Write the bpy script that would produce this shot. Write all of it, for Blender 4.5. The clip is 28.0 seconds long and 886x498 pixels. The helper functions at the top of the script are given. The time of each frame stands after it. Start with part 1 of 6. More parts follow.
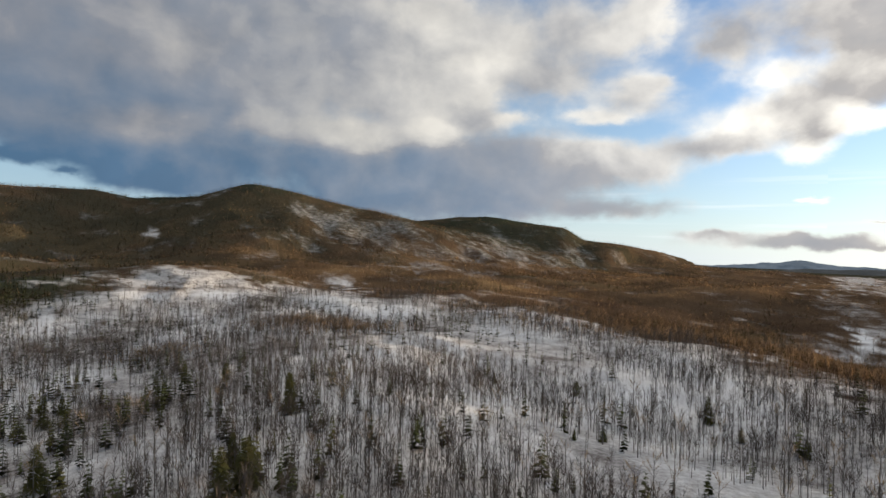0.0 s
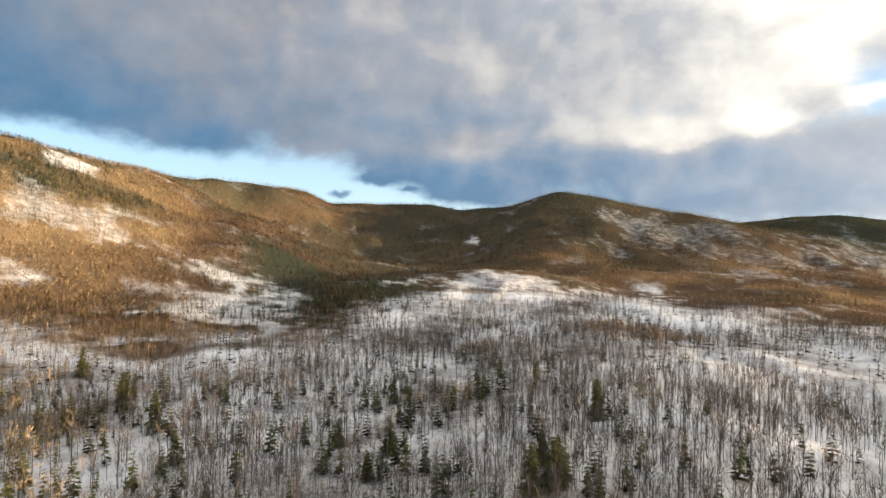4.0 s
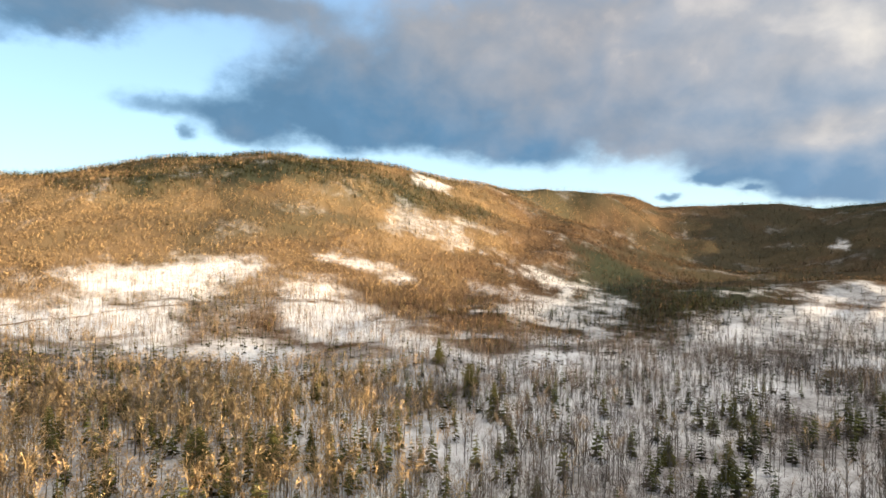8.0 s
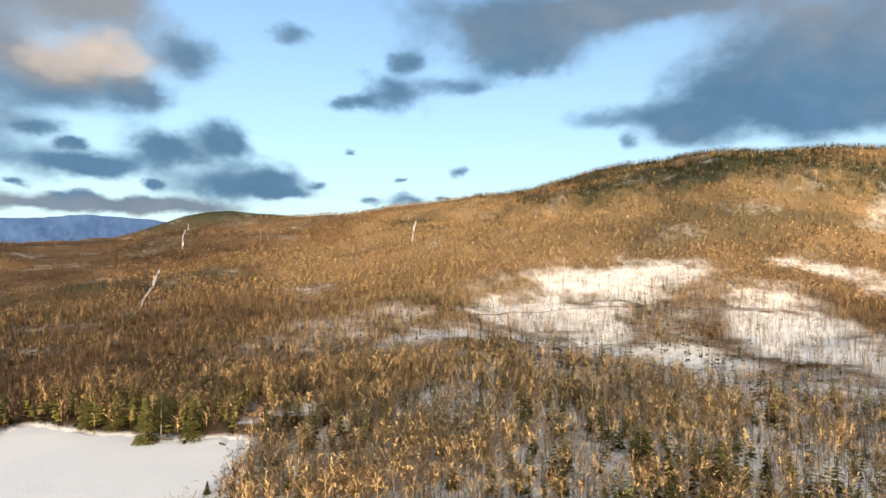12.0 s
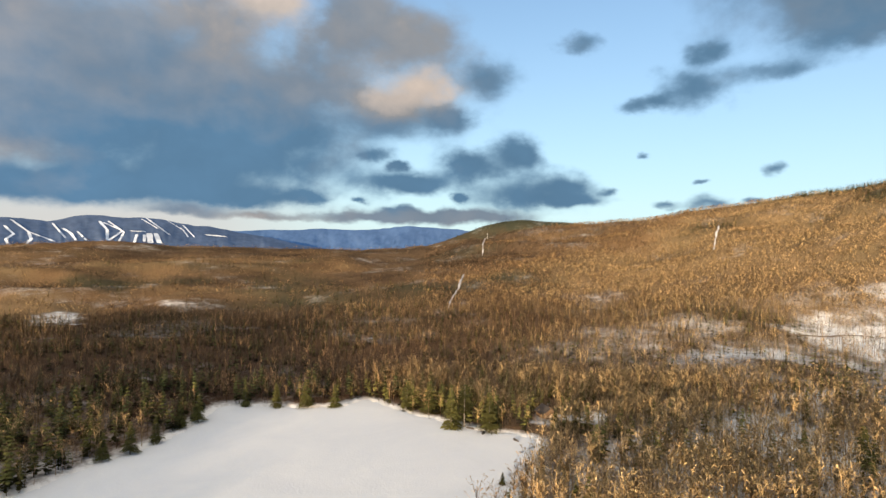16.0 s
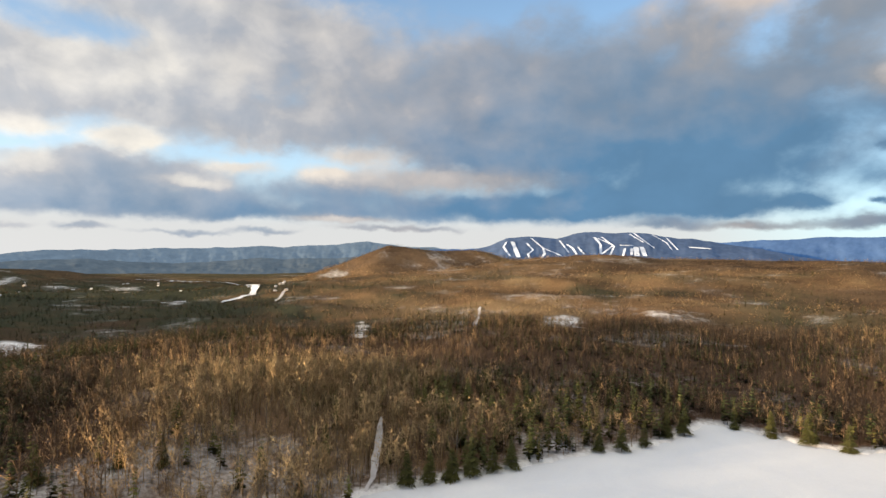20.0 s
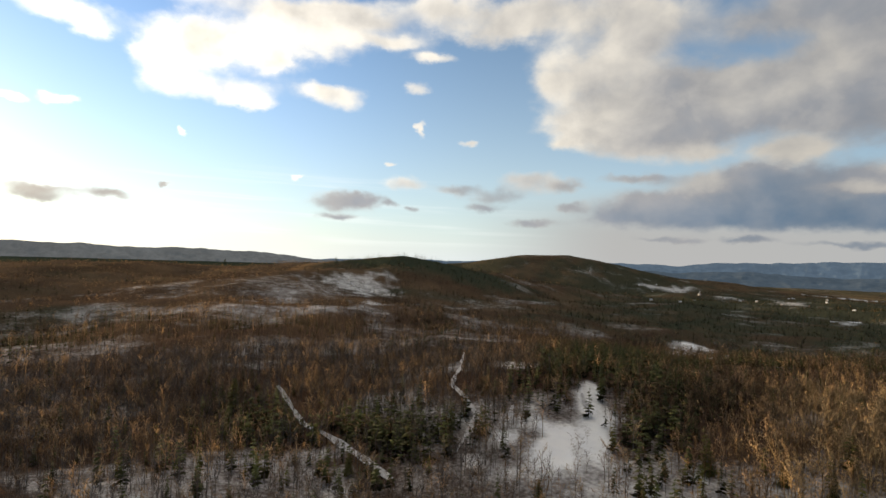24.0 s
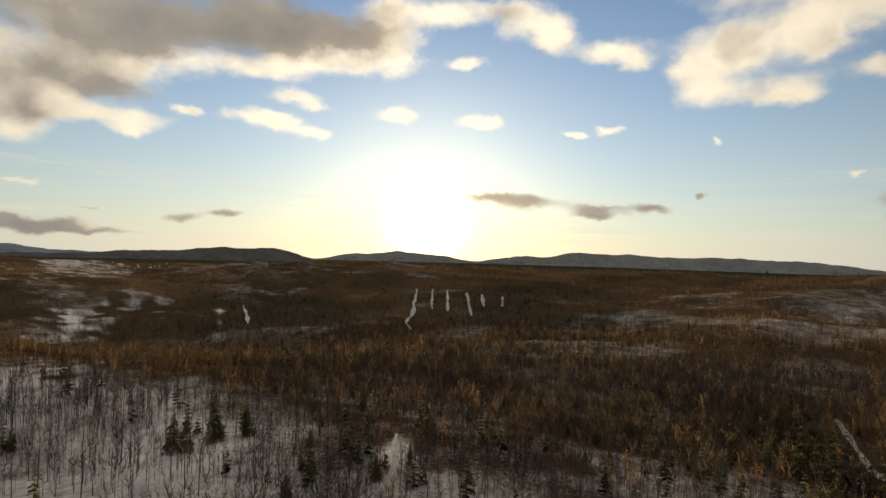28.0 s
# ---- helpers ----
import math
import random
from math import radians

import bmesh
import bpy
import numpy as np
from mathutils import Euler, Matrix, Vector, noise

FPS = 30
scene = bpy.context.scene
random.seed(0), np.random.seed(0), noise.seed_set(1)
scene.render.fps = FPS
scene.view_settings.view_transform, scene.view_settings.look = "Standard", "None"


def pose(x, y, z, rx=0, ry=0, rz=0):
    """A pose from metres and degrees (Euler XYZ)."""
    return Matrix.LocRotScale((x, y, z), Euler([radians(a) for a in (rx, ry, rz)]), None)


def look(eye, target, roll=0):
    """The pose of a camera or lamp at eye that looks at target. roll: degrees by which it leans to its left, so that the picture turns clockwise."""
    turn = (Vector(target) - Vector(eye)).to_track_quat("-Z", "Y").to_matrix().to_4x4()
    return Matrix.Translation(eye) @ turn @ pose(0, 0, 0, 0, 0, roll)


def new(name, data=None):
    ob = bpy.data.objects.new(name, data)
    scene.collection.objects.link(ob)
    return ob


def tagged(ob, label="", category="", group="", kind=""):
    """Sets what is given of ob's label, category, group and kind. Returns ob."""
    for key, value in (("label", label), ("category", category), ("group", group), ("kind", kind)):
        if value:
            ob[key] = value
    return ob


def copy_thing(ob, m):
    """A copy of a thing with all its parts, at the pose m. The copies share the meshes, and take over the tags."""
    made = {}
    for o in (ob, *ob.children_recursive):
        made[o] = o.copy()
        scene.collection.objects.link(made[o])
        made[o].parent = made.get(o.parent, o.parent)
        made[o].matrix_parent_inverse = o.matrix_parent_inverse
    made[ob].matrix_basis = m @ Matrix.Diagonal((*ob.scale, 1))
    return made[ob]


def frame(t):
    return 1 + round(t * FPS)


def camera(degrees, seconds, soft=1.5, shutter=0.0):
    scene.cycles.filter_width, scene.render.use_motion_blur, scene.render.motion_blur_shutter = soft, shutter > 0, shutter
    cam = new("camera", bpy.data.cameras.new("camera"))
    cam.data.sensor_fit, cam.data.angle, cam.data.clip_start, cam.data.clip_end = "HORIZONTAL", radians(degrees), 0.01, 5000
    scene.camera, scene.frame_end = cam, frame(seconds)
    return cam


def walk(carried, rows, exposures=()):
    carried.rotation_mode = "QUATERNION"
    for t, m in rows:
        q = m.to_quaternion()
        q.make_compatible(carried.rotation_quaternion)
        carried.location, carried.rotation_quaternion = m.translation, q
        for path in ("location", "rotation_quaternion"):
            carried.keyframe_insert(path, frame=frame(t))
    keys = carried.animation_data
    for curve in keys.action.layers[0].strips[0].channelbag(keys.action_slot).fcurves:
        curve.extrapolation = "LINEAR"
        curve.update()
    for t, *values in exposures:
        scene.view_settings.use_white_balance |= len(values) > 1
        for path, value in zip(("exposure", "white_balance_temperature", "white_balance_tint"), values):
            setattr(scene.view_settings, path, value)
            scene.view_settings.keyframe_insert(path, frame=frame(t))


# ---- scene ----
EYE = 75.0  # the camera hovers this high over the frozen pond
cam = camera(75.8, 28.0)
PATH = [  # seconds, heading, tilt, roll in degrees
    (0, -0.00, 0.43, 1.10), (0.5, 3.25, 0.27, 0.93), (1, 6.82, 0.26, 0.93), (1.5, 10.44, 0.25, 0.88), (2, 14.22, 0.27, 0.93),
    (2.5, 18.19, 0.31, 0.96), (3, 22.23, 0.35, 0.95), (3.5, 26.18, 0.38, 0.98), (5.5, 42.23, 0.52, 1.17), (6, 46.32, 0.53, 1.16),
    (6.5, 50.48, 0.50, 1.25), (7, 54.35, 0.53, 1.09), (7.5, 58.19, 0.50, 1.08), (8, 62.08, 0.45, 1.08), (8.5, 66.56, 0.41, 1.07),
    (9, 71.90, 0.41, 1.00), (9.5, 77.94, 0.39, 0.95), (10, 84.06, 0.35, 0.87), (10.5, 90.09, 0.31, 0.83), (11, 95.46, 0.28, 0.84),
    (11.5, 100.26, 0.23, 0.73), (12, 104.56, 0.18, 0.67), (12.5, 108.39, 0.14, 0.65), (14.5, 123.44, 0.33, 0.77), (15, 126.70, 0.38, 0.76),
    (15.5, 129.92, 0.44, 0.82), (16, 133.15, 0.49, 1.01), (16.5, 136.89, 0.55, 1.04), (17, 141.42, 0.60, 1.08), (17.5, 146.73, 0.64, 1.10),
    (18, 152.90, 0.66, 1.08), (18.5, 159.45, 0.72, 1.06), (19, 166.10, 0.83, 0.89), (19.5, 172.60, 0.92, 0.90), (20, 179.20, 0.97, 0.84),
    (20.5, 185.92, 1.04, 0.96), (22.5, 214.34, 1.28, 1.40), (23, 222.70, 1.28, 1.53), (23.5, 231.20, 1.07, 1.62), (24, 239.80, 0.87, 1.72),
    (24.5, 248.81, 0.56, 1.84), (25, 257.45, 0.25, 1.80), (25.5, 265.00, -0.08, 1.70), (26, 271.44, -0.12, 1.54), (26.5, 277.34, -0.01, 1.55),
    (27, 282.62, 0.19, 1.58), (27.5, 287.06, 0.36, 1.53), (28, 290.39, 0.46, 1.44),
]

walk(cam, [(t, pose(0, 0, EYE, 90 + tilt, 0, heading) @ pose(0, 0, 0, 0, 0, roll)) for t, heading, tilt, roll in PATH],
     exposures=[(0, 0.87, 5930, 10), (3, 1.41, 6100, 10), (8, 1.79, 6320, 10), (12, 1.64, 6340, 10), (17, 1.46, 6420, 10), (20, 1.61, 6250, 10), (23, 1.14, 6120, 10), (25, 0.73, 6620, 10), (28, 0.26, 7090, 10)])

# ---- light ----
SUN_BEARING, SUN_HEIGHT = 292.0, 4.2


def way(bearing, el=0.0):
    """Unit vector; bearings run to the left from the +Y axis."""
    a, e = radians(bearing), radians(el)
    return Vector((-math.sin(a) * math.cos(e), math.cos(a) * math.cos(e), math.sin(e)))


sun = new("sun", bpy.data.lights.new("sun", "SUN"))
sun.data.energy, sun.data.angle, sun.data.color = 4.3, radians(0.6), (1.0, 0.70, 0.40)
sun.matrix_world = look((0, 0, 0), -way(SUN_BEARING, SUN_HEIGHT)) @ pose(0, 0, 0)
# ---- sky: puffs of cloud by bearing: bearing, height, half-width, half-height in degrees, and tone from slate base to sunlit ----
PUFFS_A = [
    (-33.5, 1.6, 3, 0.6, 0.3), (-33.2, 5, 1.3, 0.3, 0.8), (-32.9, 9.1, 2.2, 1.1, 0.9), (-32.9, 10.8, 1.8, 1.1, 0.3), (-32.1, 13.3, 3.7, 1.4, 0.55), (-32, 19.6, 7.4, 3.5, 0.55), (-30.6, 1.6, 7.6, 0.7, 0.45),
    (-30.4, 15.8, 2.1, 0.8, 0.85), (-28.8, 11.8, 5.3, 1.9, 0.9), (-26.4, 18.6, 2.3, 1.8, 0.5), (-25.3, 2.2, 2.8, 0.4, 0.5), (-25.2, 10.1, 4.2, 0.9, 0.5), (-19.8, 8.8, 4, 1.6, 0.7), (-19.7, 16, 2, 1, 0.9),
    (-18.2, 14.8, 3.9, 1.8, 0.65), (-17.6, 21.5, 2.6, 2.8, 0.9), (-16.8, 4.5, 5.7, 0.9, 0.4), (-15.1, 13.4, 3.2, 0.6, 0.9), (-13.6, 9.8, 3.8, 1.3, 0.75),
]
PUFFS_B = [
    (-12.8, 20.9, 7, 3.4, 0.6), (-10.9, 7.9, 8.2, 3, 0.35), (-9.6, 17, 3.9, 1.5, 0.55), (-6.8, 19.9, 2.5, 1.8, 0.9), (-6.6, 13.3, 1.4, 0.6, 0.9), (-6.4, 10.1, 3.4, 1.4, 0.4), (-3.5, 13.1, 2.8, 1.2, 0.5),
    (-2.3, 17.1, 2.8, 2.1, 1), (-0.8, 7.9, 11.2, 3.4, 0.2), (1, 12, 2.6, 1.2, 1), (1.8, 22.6, 3.4, 2.9, 0.95), (2.8, 17.5, 6.2, 4.1, 0.92), (4.9, 4.6, 16.5, 1.7, 0.15), (7.8, 11.2, 2.5, 1, 1),
    (9.6, 17.7, 15.2, 5.6, 0.58), (10.6, 11.3, 5.5, 1.2, 0.8), (12.7, 8, 13.3, 2.7, 0.1), (17.6, 12.2, 2.1, 0.8, 0.7), (19.8, 21.6, 23.3, 8.8, 0.5),
]
PUFFS_C = [
    (24.4, 8.7, 7.1, 2.3, 0.12), (26.7, 6.3, 5.4, 1.3, 0.1), (26.7, 6.1, 3.8, 1.1, 0.12), (26.8, 11.4, 2.7, 1.1, 0.75), (26.9, 18.1, 3, 1.7, 0.65), (28.3, 17.4, 14.1, 5.5, 0.48), (28.3, 17.4, 3.1, 1.8, 0.72),
    (28.6, 10.5, 3.5, 1.1, 0.7), (28.7, 8.1, 4.8, 1.4, 0.2), (30.7, 10.1, 8.3, 1.4, 0.4), (30.8, 13.9, 6.2, 2.8, 0.45), (32.4, 12.6, 10.2, 1.8, 0.3), (33.6, 8.5, 4.4, 1.6, 0.15), (33.7, 6.2, 0.8, 0.3, 0.1),
    (33.7, 8.9, 3.5, 1, 0.2), (36.4, 7.5, 1.5, 0.7, 0.1), (37, 7.1, 1.5, 0.6, 0.12), (37.5, 17.9, 14, 6.1, 0.5), (40.7, 5.8, 1, 0.4, 0.1),
]
PUFFS_D = [
    (45.9, 12.1, 7.8, 2.1, 0.35), (50.3, 21, 21, 8.8, 0.5), (52.9, 10.1, 4.4, 1.5, 0.12), (60.4, 17.6, 11.2, 5.2, 0.42), (62.5, 11.7, 6.8, 1.9, 0.12), (68.2, 13.7, 10, 2.7, 0.15), (72.8, 16.1, 7.1, 4.1, 0.2),
    (74.9, 13.4, 8.1, 2.9, 0.08), (81.7, 11.2, 3, 1.5, 0.08), (82.1, 22.3, 7.7, 1.2, 0.3), (86.6, 10.6, 1, 0.7, 0.05), (86.6, 12.8, 5.7, 1.2, 0.06), (90.6, 22.3, 9.9, 1.7, 0.25), (96.7, 18.4, 4.5, 2, 0.12),
    (98.5, 21.5, 10.1, 3.5, 0.2), (103, 16.2, 2.8, 0.9, 0.1), (103.1, 8, 1, 0.6, 0.08), (104.5, 5.3, 0.7, 0.3, 0.1), (108.1, 18.2, 1.7, 0.8, 0.1),
]
PUFFS_E = [
    (108.2, 5.2, 1.6, 0.7, 0.1), (109, 7.1, 0.6, 0.3, 0.1), (109.7, 15.2, 4.4, 2, 0.12), (111.8, 4.9, 1.4, 0.4, 0.1), (114, 9.4, 0.9, 0.3, 0.1), (114.1, 14.4, 2.1, 0.7, 0.1), (116.9, 6.3, 0.9, 0.4, 0.08),
    (119.9, 20.1, 2, 0.9, 0.15), (120.7, 5.3, 4, 0.6, 0.1), (121.2, 6.9, 3, 1.3, 0.07), (125.1, 5.9, 5.6, 1.3, 0.05), (125.6, 10.1, 2.1, 1.4, 0.08), (128.3, 8.4, 4.9, 2.2, 0.06), (128.5, 17.1, 3.3, 1.8, 0.12),
    (130.9, 9.3, 2.1, 1.4, 0.08), (131.4, 5.4, 0.7, 0.3, 0.08), (131.6, 5.6, 0.7, 0.3, 0.1), (132.1, 3.9, 8.3, 0.6, 0.35), (132.5, 3.5, 6.1, 0.6, 0.35),
]
PUFFS_F = [
    (132.8, 13.5, 2.2, 1.1, 0.12), (135.1, 16.2, 2.8, 1.3, 1), (136.1, 6.7, 2.6, 0.9, 0.05), (136.8, 12.8, 5.6, 1.9, 0.12), (137.4, 8.6, 0.9, 0.5, 0.08), (137.5, 20.3, 6.2, 4, 0.5), (137.7, 4.2, 1.7, 0.5, 0.1),
    (137.8, 8.6, 0.9, 0.4, 0.12), (137.9, 14.6, 3.4, 1.2, 0.9), (138.4, 6.9, 4.5, 1.1, 0.06), (140.1, 9.7, 1.7, 0.7, 0.1), (140.6, 3.5, 6.8, 0.5, 0.3), (141.7, 5.1, 0.8, 0.3, 0.1), (143.2, 21.3, 3.4, 3.5, 0.4),
    (146.5, 16, 4.5, 2.6, 0.3), (146.8, 5.4, 2.3, 0.5, 0.08), (149.2, 11.6, 7.2, 1.9, 0.12), (150.6, 23.1, 2.8, 1.4, 0.9), (150.7, 3.3, 4.4, 0.4, 0.6),
]
PUFFS_G = [
    (151.9, 4.9, 3.8, 1, 0.08), (151.9, 8.8, 9.8, 2.5, 0.06), (154.4, 20.6, 4.9, 3.4, 0.6), (158.3, 3.6, 3.1, 0.5, 0.35), (158.3, 6.3, 10.3, 1.6, 0.06), (160.1, 14.6, 14.1, 3.5, 0.25), (167.1, 5.1, 16, 0.9, 0.1),
    (167.3, 9.8, 14.7, 3, 0.1), (167.5, 17, 14.6, 5.1, 0.4), (171.6, 4.9, 9.4, 1.5, 0.08), (172.8, 10.6, 8.4, 2.2, 0.3), (176, 16.4, 7.8, 5.2, 0.5), (181.2, 7.8, 10.1, 1, 0.75), (184, 2.9, 6.8, 0.3, 0.5),
    (184.2, 13.8, 10.1, 3.2, 0.45), (187.5, 9.8, 3.3, 0.8, 0.85), (189.6, 3.7, 3.3, 0.3, 0.8), (189.6, 6.2, 10.9, 1.6, 0.2), (190.8, 8, 1.9, 0.7, 1),
]
PUFFS_H = [
    (192.1, 17.5, 9.2, 4.1, 0.58), (196.2, 12, 10.4, 2.1, 0.5), (196.4, 20.6, 11.9, 3.8, 0.62), (196.6, 2.5, 3.1, 0.3, 0.3), (197.6, 4.2, 17.6, 0.8, 0.15), (198.7, 8.4, 2.5, 0.5, 0.8), (199.5, 21.6, 7.5, 2.3, 0.6),
    (203.1, 6.8, 2.4, 0.5, 0.85), (203.5, 2.1, 4.7, 0.3, 0.3), (203.8, 16.7, 5.2, 2.4, 0.72), (205, 7.7, 5.5, 1.1, 0.45), (205.1, 13.2, 9.2, 1.7, 0.55), (206.6, 15.7, 4.8, 2.7, 0.45), (207.2, 5, 11.1, 1.4, 0.25),
    (208.5, 10.1, 2.1, 0.9, 0.85), (208.7, 10.1, 2.6, 0.9, 0.85), (208.7, 20.8, 6.3, 1.3, 0.5), (209.3, 7, 5.1, 1.7, 0.3), (210.7, 8.4, 2.5, 0.7, 0.45),
]
PUFFS_I = [
    (211.4, 2.3, 1.6, 0.3, 0.4), (211.8, 2.5, 1.3, 0.3, 0.3), (212.1, 15.2, 5.2, 1.8, 0.8), (212.7, 5.1, 9, 1.8, 0.25), (215.1, 7.5, 2.4, 1, 0.75), (215.3, 15.5, 7.1, 2.2, 0.5), (215.6, 10, 1.9, 0.8, 0.8),
    (217.6, 12.2, 5.9, 1.5, 0.45), (217.7, 14.9, 7.3, 3, 0.55), (217.9, 2.3, 2.9, 0.3, 0.4), (219.9, 5.7, 3.5, 1.3, 0.4), (220.1, 11, 5, 1.3, 0.7), (221.3, 21.1, 5.1, 2.4, 0.6), (221.5, 8, 3.6, 0.5, 0.4),
    (221.9, 4.4, 3.6, 0.8, 0.25), (222.7, 14.2, 6.8, 2.3, 0.72), (226, 17.9, 5.4, 2, 0.8), (226.9, 13, 3.5, 1.9, 1), (227.3, 5.3, 1.9, 0.5, 0.4),
]
PUFFS_J = [
    (227.9, 7.4, 1.6, 0.8, 0.5), (228, 11.4, 1.6, 0.6, 1), (228.3, 23, 12.5, 2.6, 0.7), (228.9, 17, 2.2, 1.3, 0.95), (231.1, 3.7, 2.8, 0.5, 0.25), (231.2, 7.9, 3.9, 1.2, 0.65), (234.5, 6.2, 3.4, 1, 0.3),
    (235, 22.6, 6.2, 2, 0.8), (235.6, 5, 2, 0.4, 0.2), (237.5, 11.5, 1, 0.4, 0.8), (238.5, 6.9, 2.3, 0.7, 0.4), (240.8, 23.8, 3.4, 1.2, 0.85), (241.2, 19.4, 2.6, 0.5, 0.9), (242.2, 12.6, 0.5, 1, 0.9),
    (242.8, 16.5, 1.4, 0.8, 0.95), (243, 4.8, 1.1, 0.4, 0.3), (243.6, 7.3, 2.6, 0.8, 0.75), (245.3, 5.3, 1, 0.5, 0.3), (245.4, 9.2, 0.7, 0.3, 0.9),
]
PUFFS_K = [
    (245.8, 20.6, 3.4, 0.7, 0.85), (248.1, 5.7, 2, 0.7, 0.25), (249.8, 22.5, 5.5, 1.7, 0.75), (250.3, 3.8, 2.2, 0.4, 0.25), (250.3, 5.3, 3.3, 1, 0.3), (250.6, 15.1, 3, 1.2, 0.85), (252.8, 15.7, 2.7, 0.8, 0.9),
    (254.1, 20.6, 7, 2.2, 0.9), (254.8, 7.4, 0.6, 0.4, 1), (255.3, 22.6, 10.5, 1.2, 0.7), (257.2, 18.3, 2.1, 1.5, 0.8), (259.6, 14, 3, 0.7, 1), (260.2, 14.9, 4.5, 1.3, 0.8), (262.3, 19, 5.8, 2.4, 0.85),
    (263.7, 18.3, 1.9, 1.6, 0.6), (265.1, 10.8, 0.7, 0.5, 1), (265.9, 5.9, 0.9, 0.2, 0.3), (266, 15.6, 3.2, 1.9, 1), (267.4, 17.7, 2.2, 1.8, 1),
]
PUFFS_L = [
    (270.3, 4.7, 1.9, 0.5, 0.25), (272.2, 18.1, 1.6, 1.1, 0.95), (273.9, 19.2, 4.7, 1.2, 0.9), (274.2, 12.2, 1.6, 0.6, 1), (275.2, 4.6, 3.2, 0.5, 0.25), (275.6, 4, 3, 0.4, 0.2), (277.6, 12, 0.9, 0.4, 1),
    (279.9, 20.4, 1.9, 1.2, 1), (281.7, 5.3, 4.2, 0.9, 0.25), (282.1, 21.7, 3.9, 2.2, 0.95), (284.4, 23.2, 2.3, 1, 0.7), (285.6, 5.7, 3.4, 0.6, 0.3), (287, 13.1, 2.8, 0.8, 1), (288.2, 18.6, 2, 0.6, 1),
    (290.6, 22.9, 4.6, 1.4, 0.95), (295.2, 13.5, 2.5, 0.9, 1), (295.7, 20.5, 2.8, 2, 0.95), (296.9, 23.1, 2.8, 1.2, 0.6), (301.2, 18.1, 6.6, 1.3, 0.85),
]
PUFFS_M = [
    (303, 11.3, 1.9, 0.7, 1), (303.3, 13.8, 2.2, 0.7, 0.85), (303.5, 20.4, 8.1, 2, 0.2), (305.5, 14.7, 3.2, 0.8, 0.8), (306.5, 12, 2.1, 0.9, 1), (306.7, 20.3, 10.4, 2.4, 0.15), (309.1, 12.5, 3.1, 0.9, 1),
    (309.2, 16.8, 6.1, 1.2, 0.95), (311.3, 3.3, 2.2, 0.4, 0.35), (311.8, 19.4, 5.4, 1.9, 0.15), (315, 12.4, 1.6, 0.5, 0.9), (315.2, 2.8, 1.9, 0.6, 0.35), (318.8, 18.2, 3.1, 2.3, 0.4), (319.9, 10.3, 1.7, 0.7, 1),
    (320, 15.2, 3.4, 1.4, 0.9), (321.3, 13.4, 3.8, 1.3, 0.25), (321.6, 11.2, 5.8, 0.8, 0.95), (321.8, 18.1, 5, 2.6, 0.2), (322.6, 1.2, 4.9, 0.3, 0.35),
]
PUFFS_N = [
    (322.7, 3.2, 1.2, 0.2, 0.5), (323.4, 15.5, 2.4, 1.3, 0.85), (323.7, 17.9, 3, 2.5, 0.85), (324.7, 12, 2.3, 1.8, 0.95), (324.7, 14.7, 3.8, 1.5, 0.5),
]
PUFFS = PUFFS_A + PUFFS_B + PUFFS_C + PUFFS_D + PUFFS_E + PUFFS_F + PUFFS_G + PUFFS_H + PUFFS_I + PUFFS_J + PUFFS_K + PUFFS_L + PUFFS_M + PUFFS_N
SKY_CUT = 326.0


def node(tree, kind, inputs=(), **props):
    n = tree.nodes.new(kind)
    for key, value in props.items():
        setattr(n, key, value)
    for slot, value in (inputs.items() if isinstance(inputs, dict) else enumerate(inputs)):
        if value is None:
            continue
        if isinstance(value, bpy.types.NodeSocket):
            tree.links.new(value, n.inputs[slot])
        else:
            n.inputs[slot].default_value = value
    return n


def m1(tree, op, a, b=None, c=None, clamp=False):
    return node(tree, "ShaderNodeMath", (a, b, c), operation=op, use_clamp=clamp).outputs[0]


def ramp(tree, fac, stops, interp="LINEAR"):
    n = tree.nodes.new("ShaderNodeValToRGB")
    n.color_ramp.interpolation = interp
    while len(n.color_ramp.elements) < len(stops):
        n.color_ramp.elements.new(0.5)
    for e, (p, c) in zip(n.color_ramp.elements, stops):
        e.position, e.color = p, (c, c, c, 1) if isinstance(c, (int, float)) else (*c, 1)
    tree.links.new(fac, n.inputs[0])
    return n.outputs[0]


def mapr(tree, v, a, b, c=0.0, d=1.0, smooth=True):
    return node(tree, "ShaderNodeMapRange", (v, a, b, c, d), interpolation_type="SMOOTHSTEP" if smooth else "LINEAR").outputs[0]


def blend(tree, fac, a, b, mode="MIX"):
    n = node(tree, "ShaderNodeMix", {0: fac, 6: a, 7: b}, data_type="RGBA", blend_type=mode, clamp_factor=True)
    return n.outputs[2]


def tex_noise(tree, vec, scale, detail=4.0, rough=0.55, out=0, dist=0.0):
    n = node(tree, "ShaderNodeTexNoise", {"Vector": vec, "Scale": scale, "Detail": detail, "Roughness": rough, "Distortion": dist})
    return n.outputs[out]


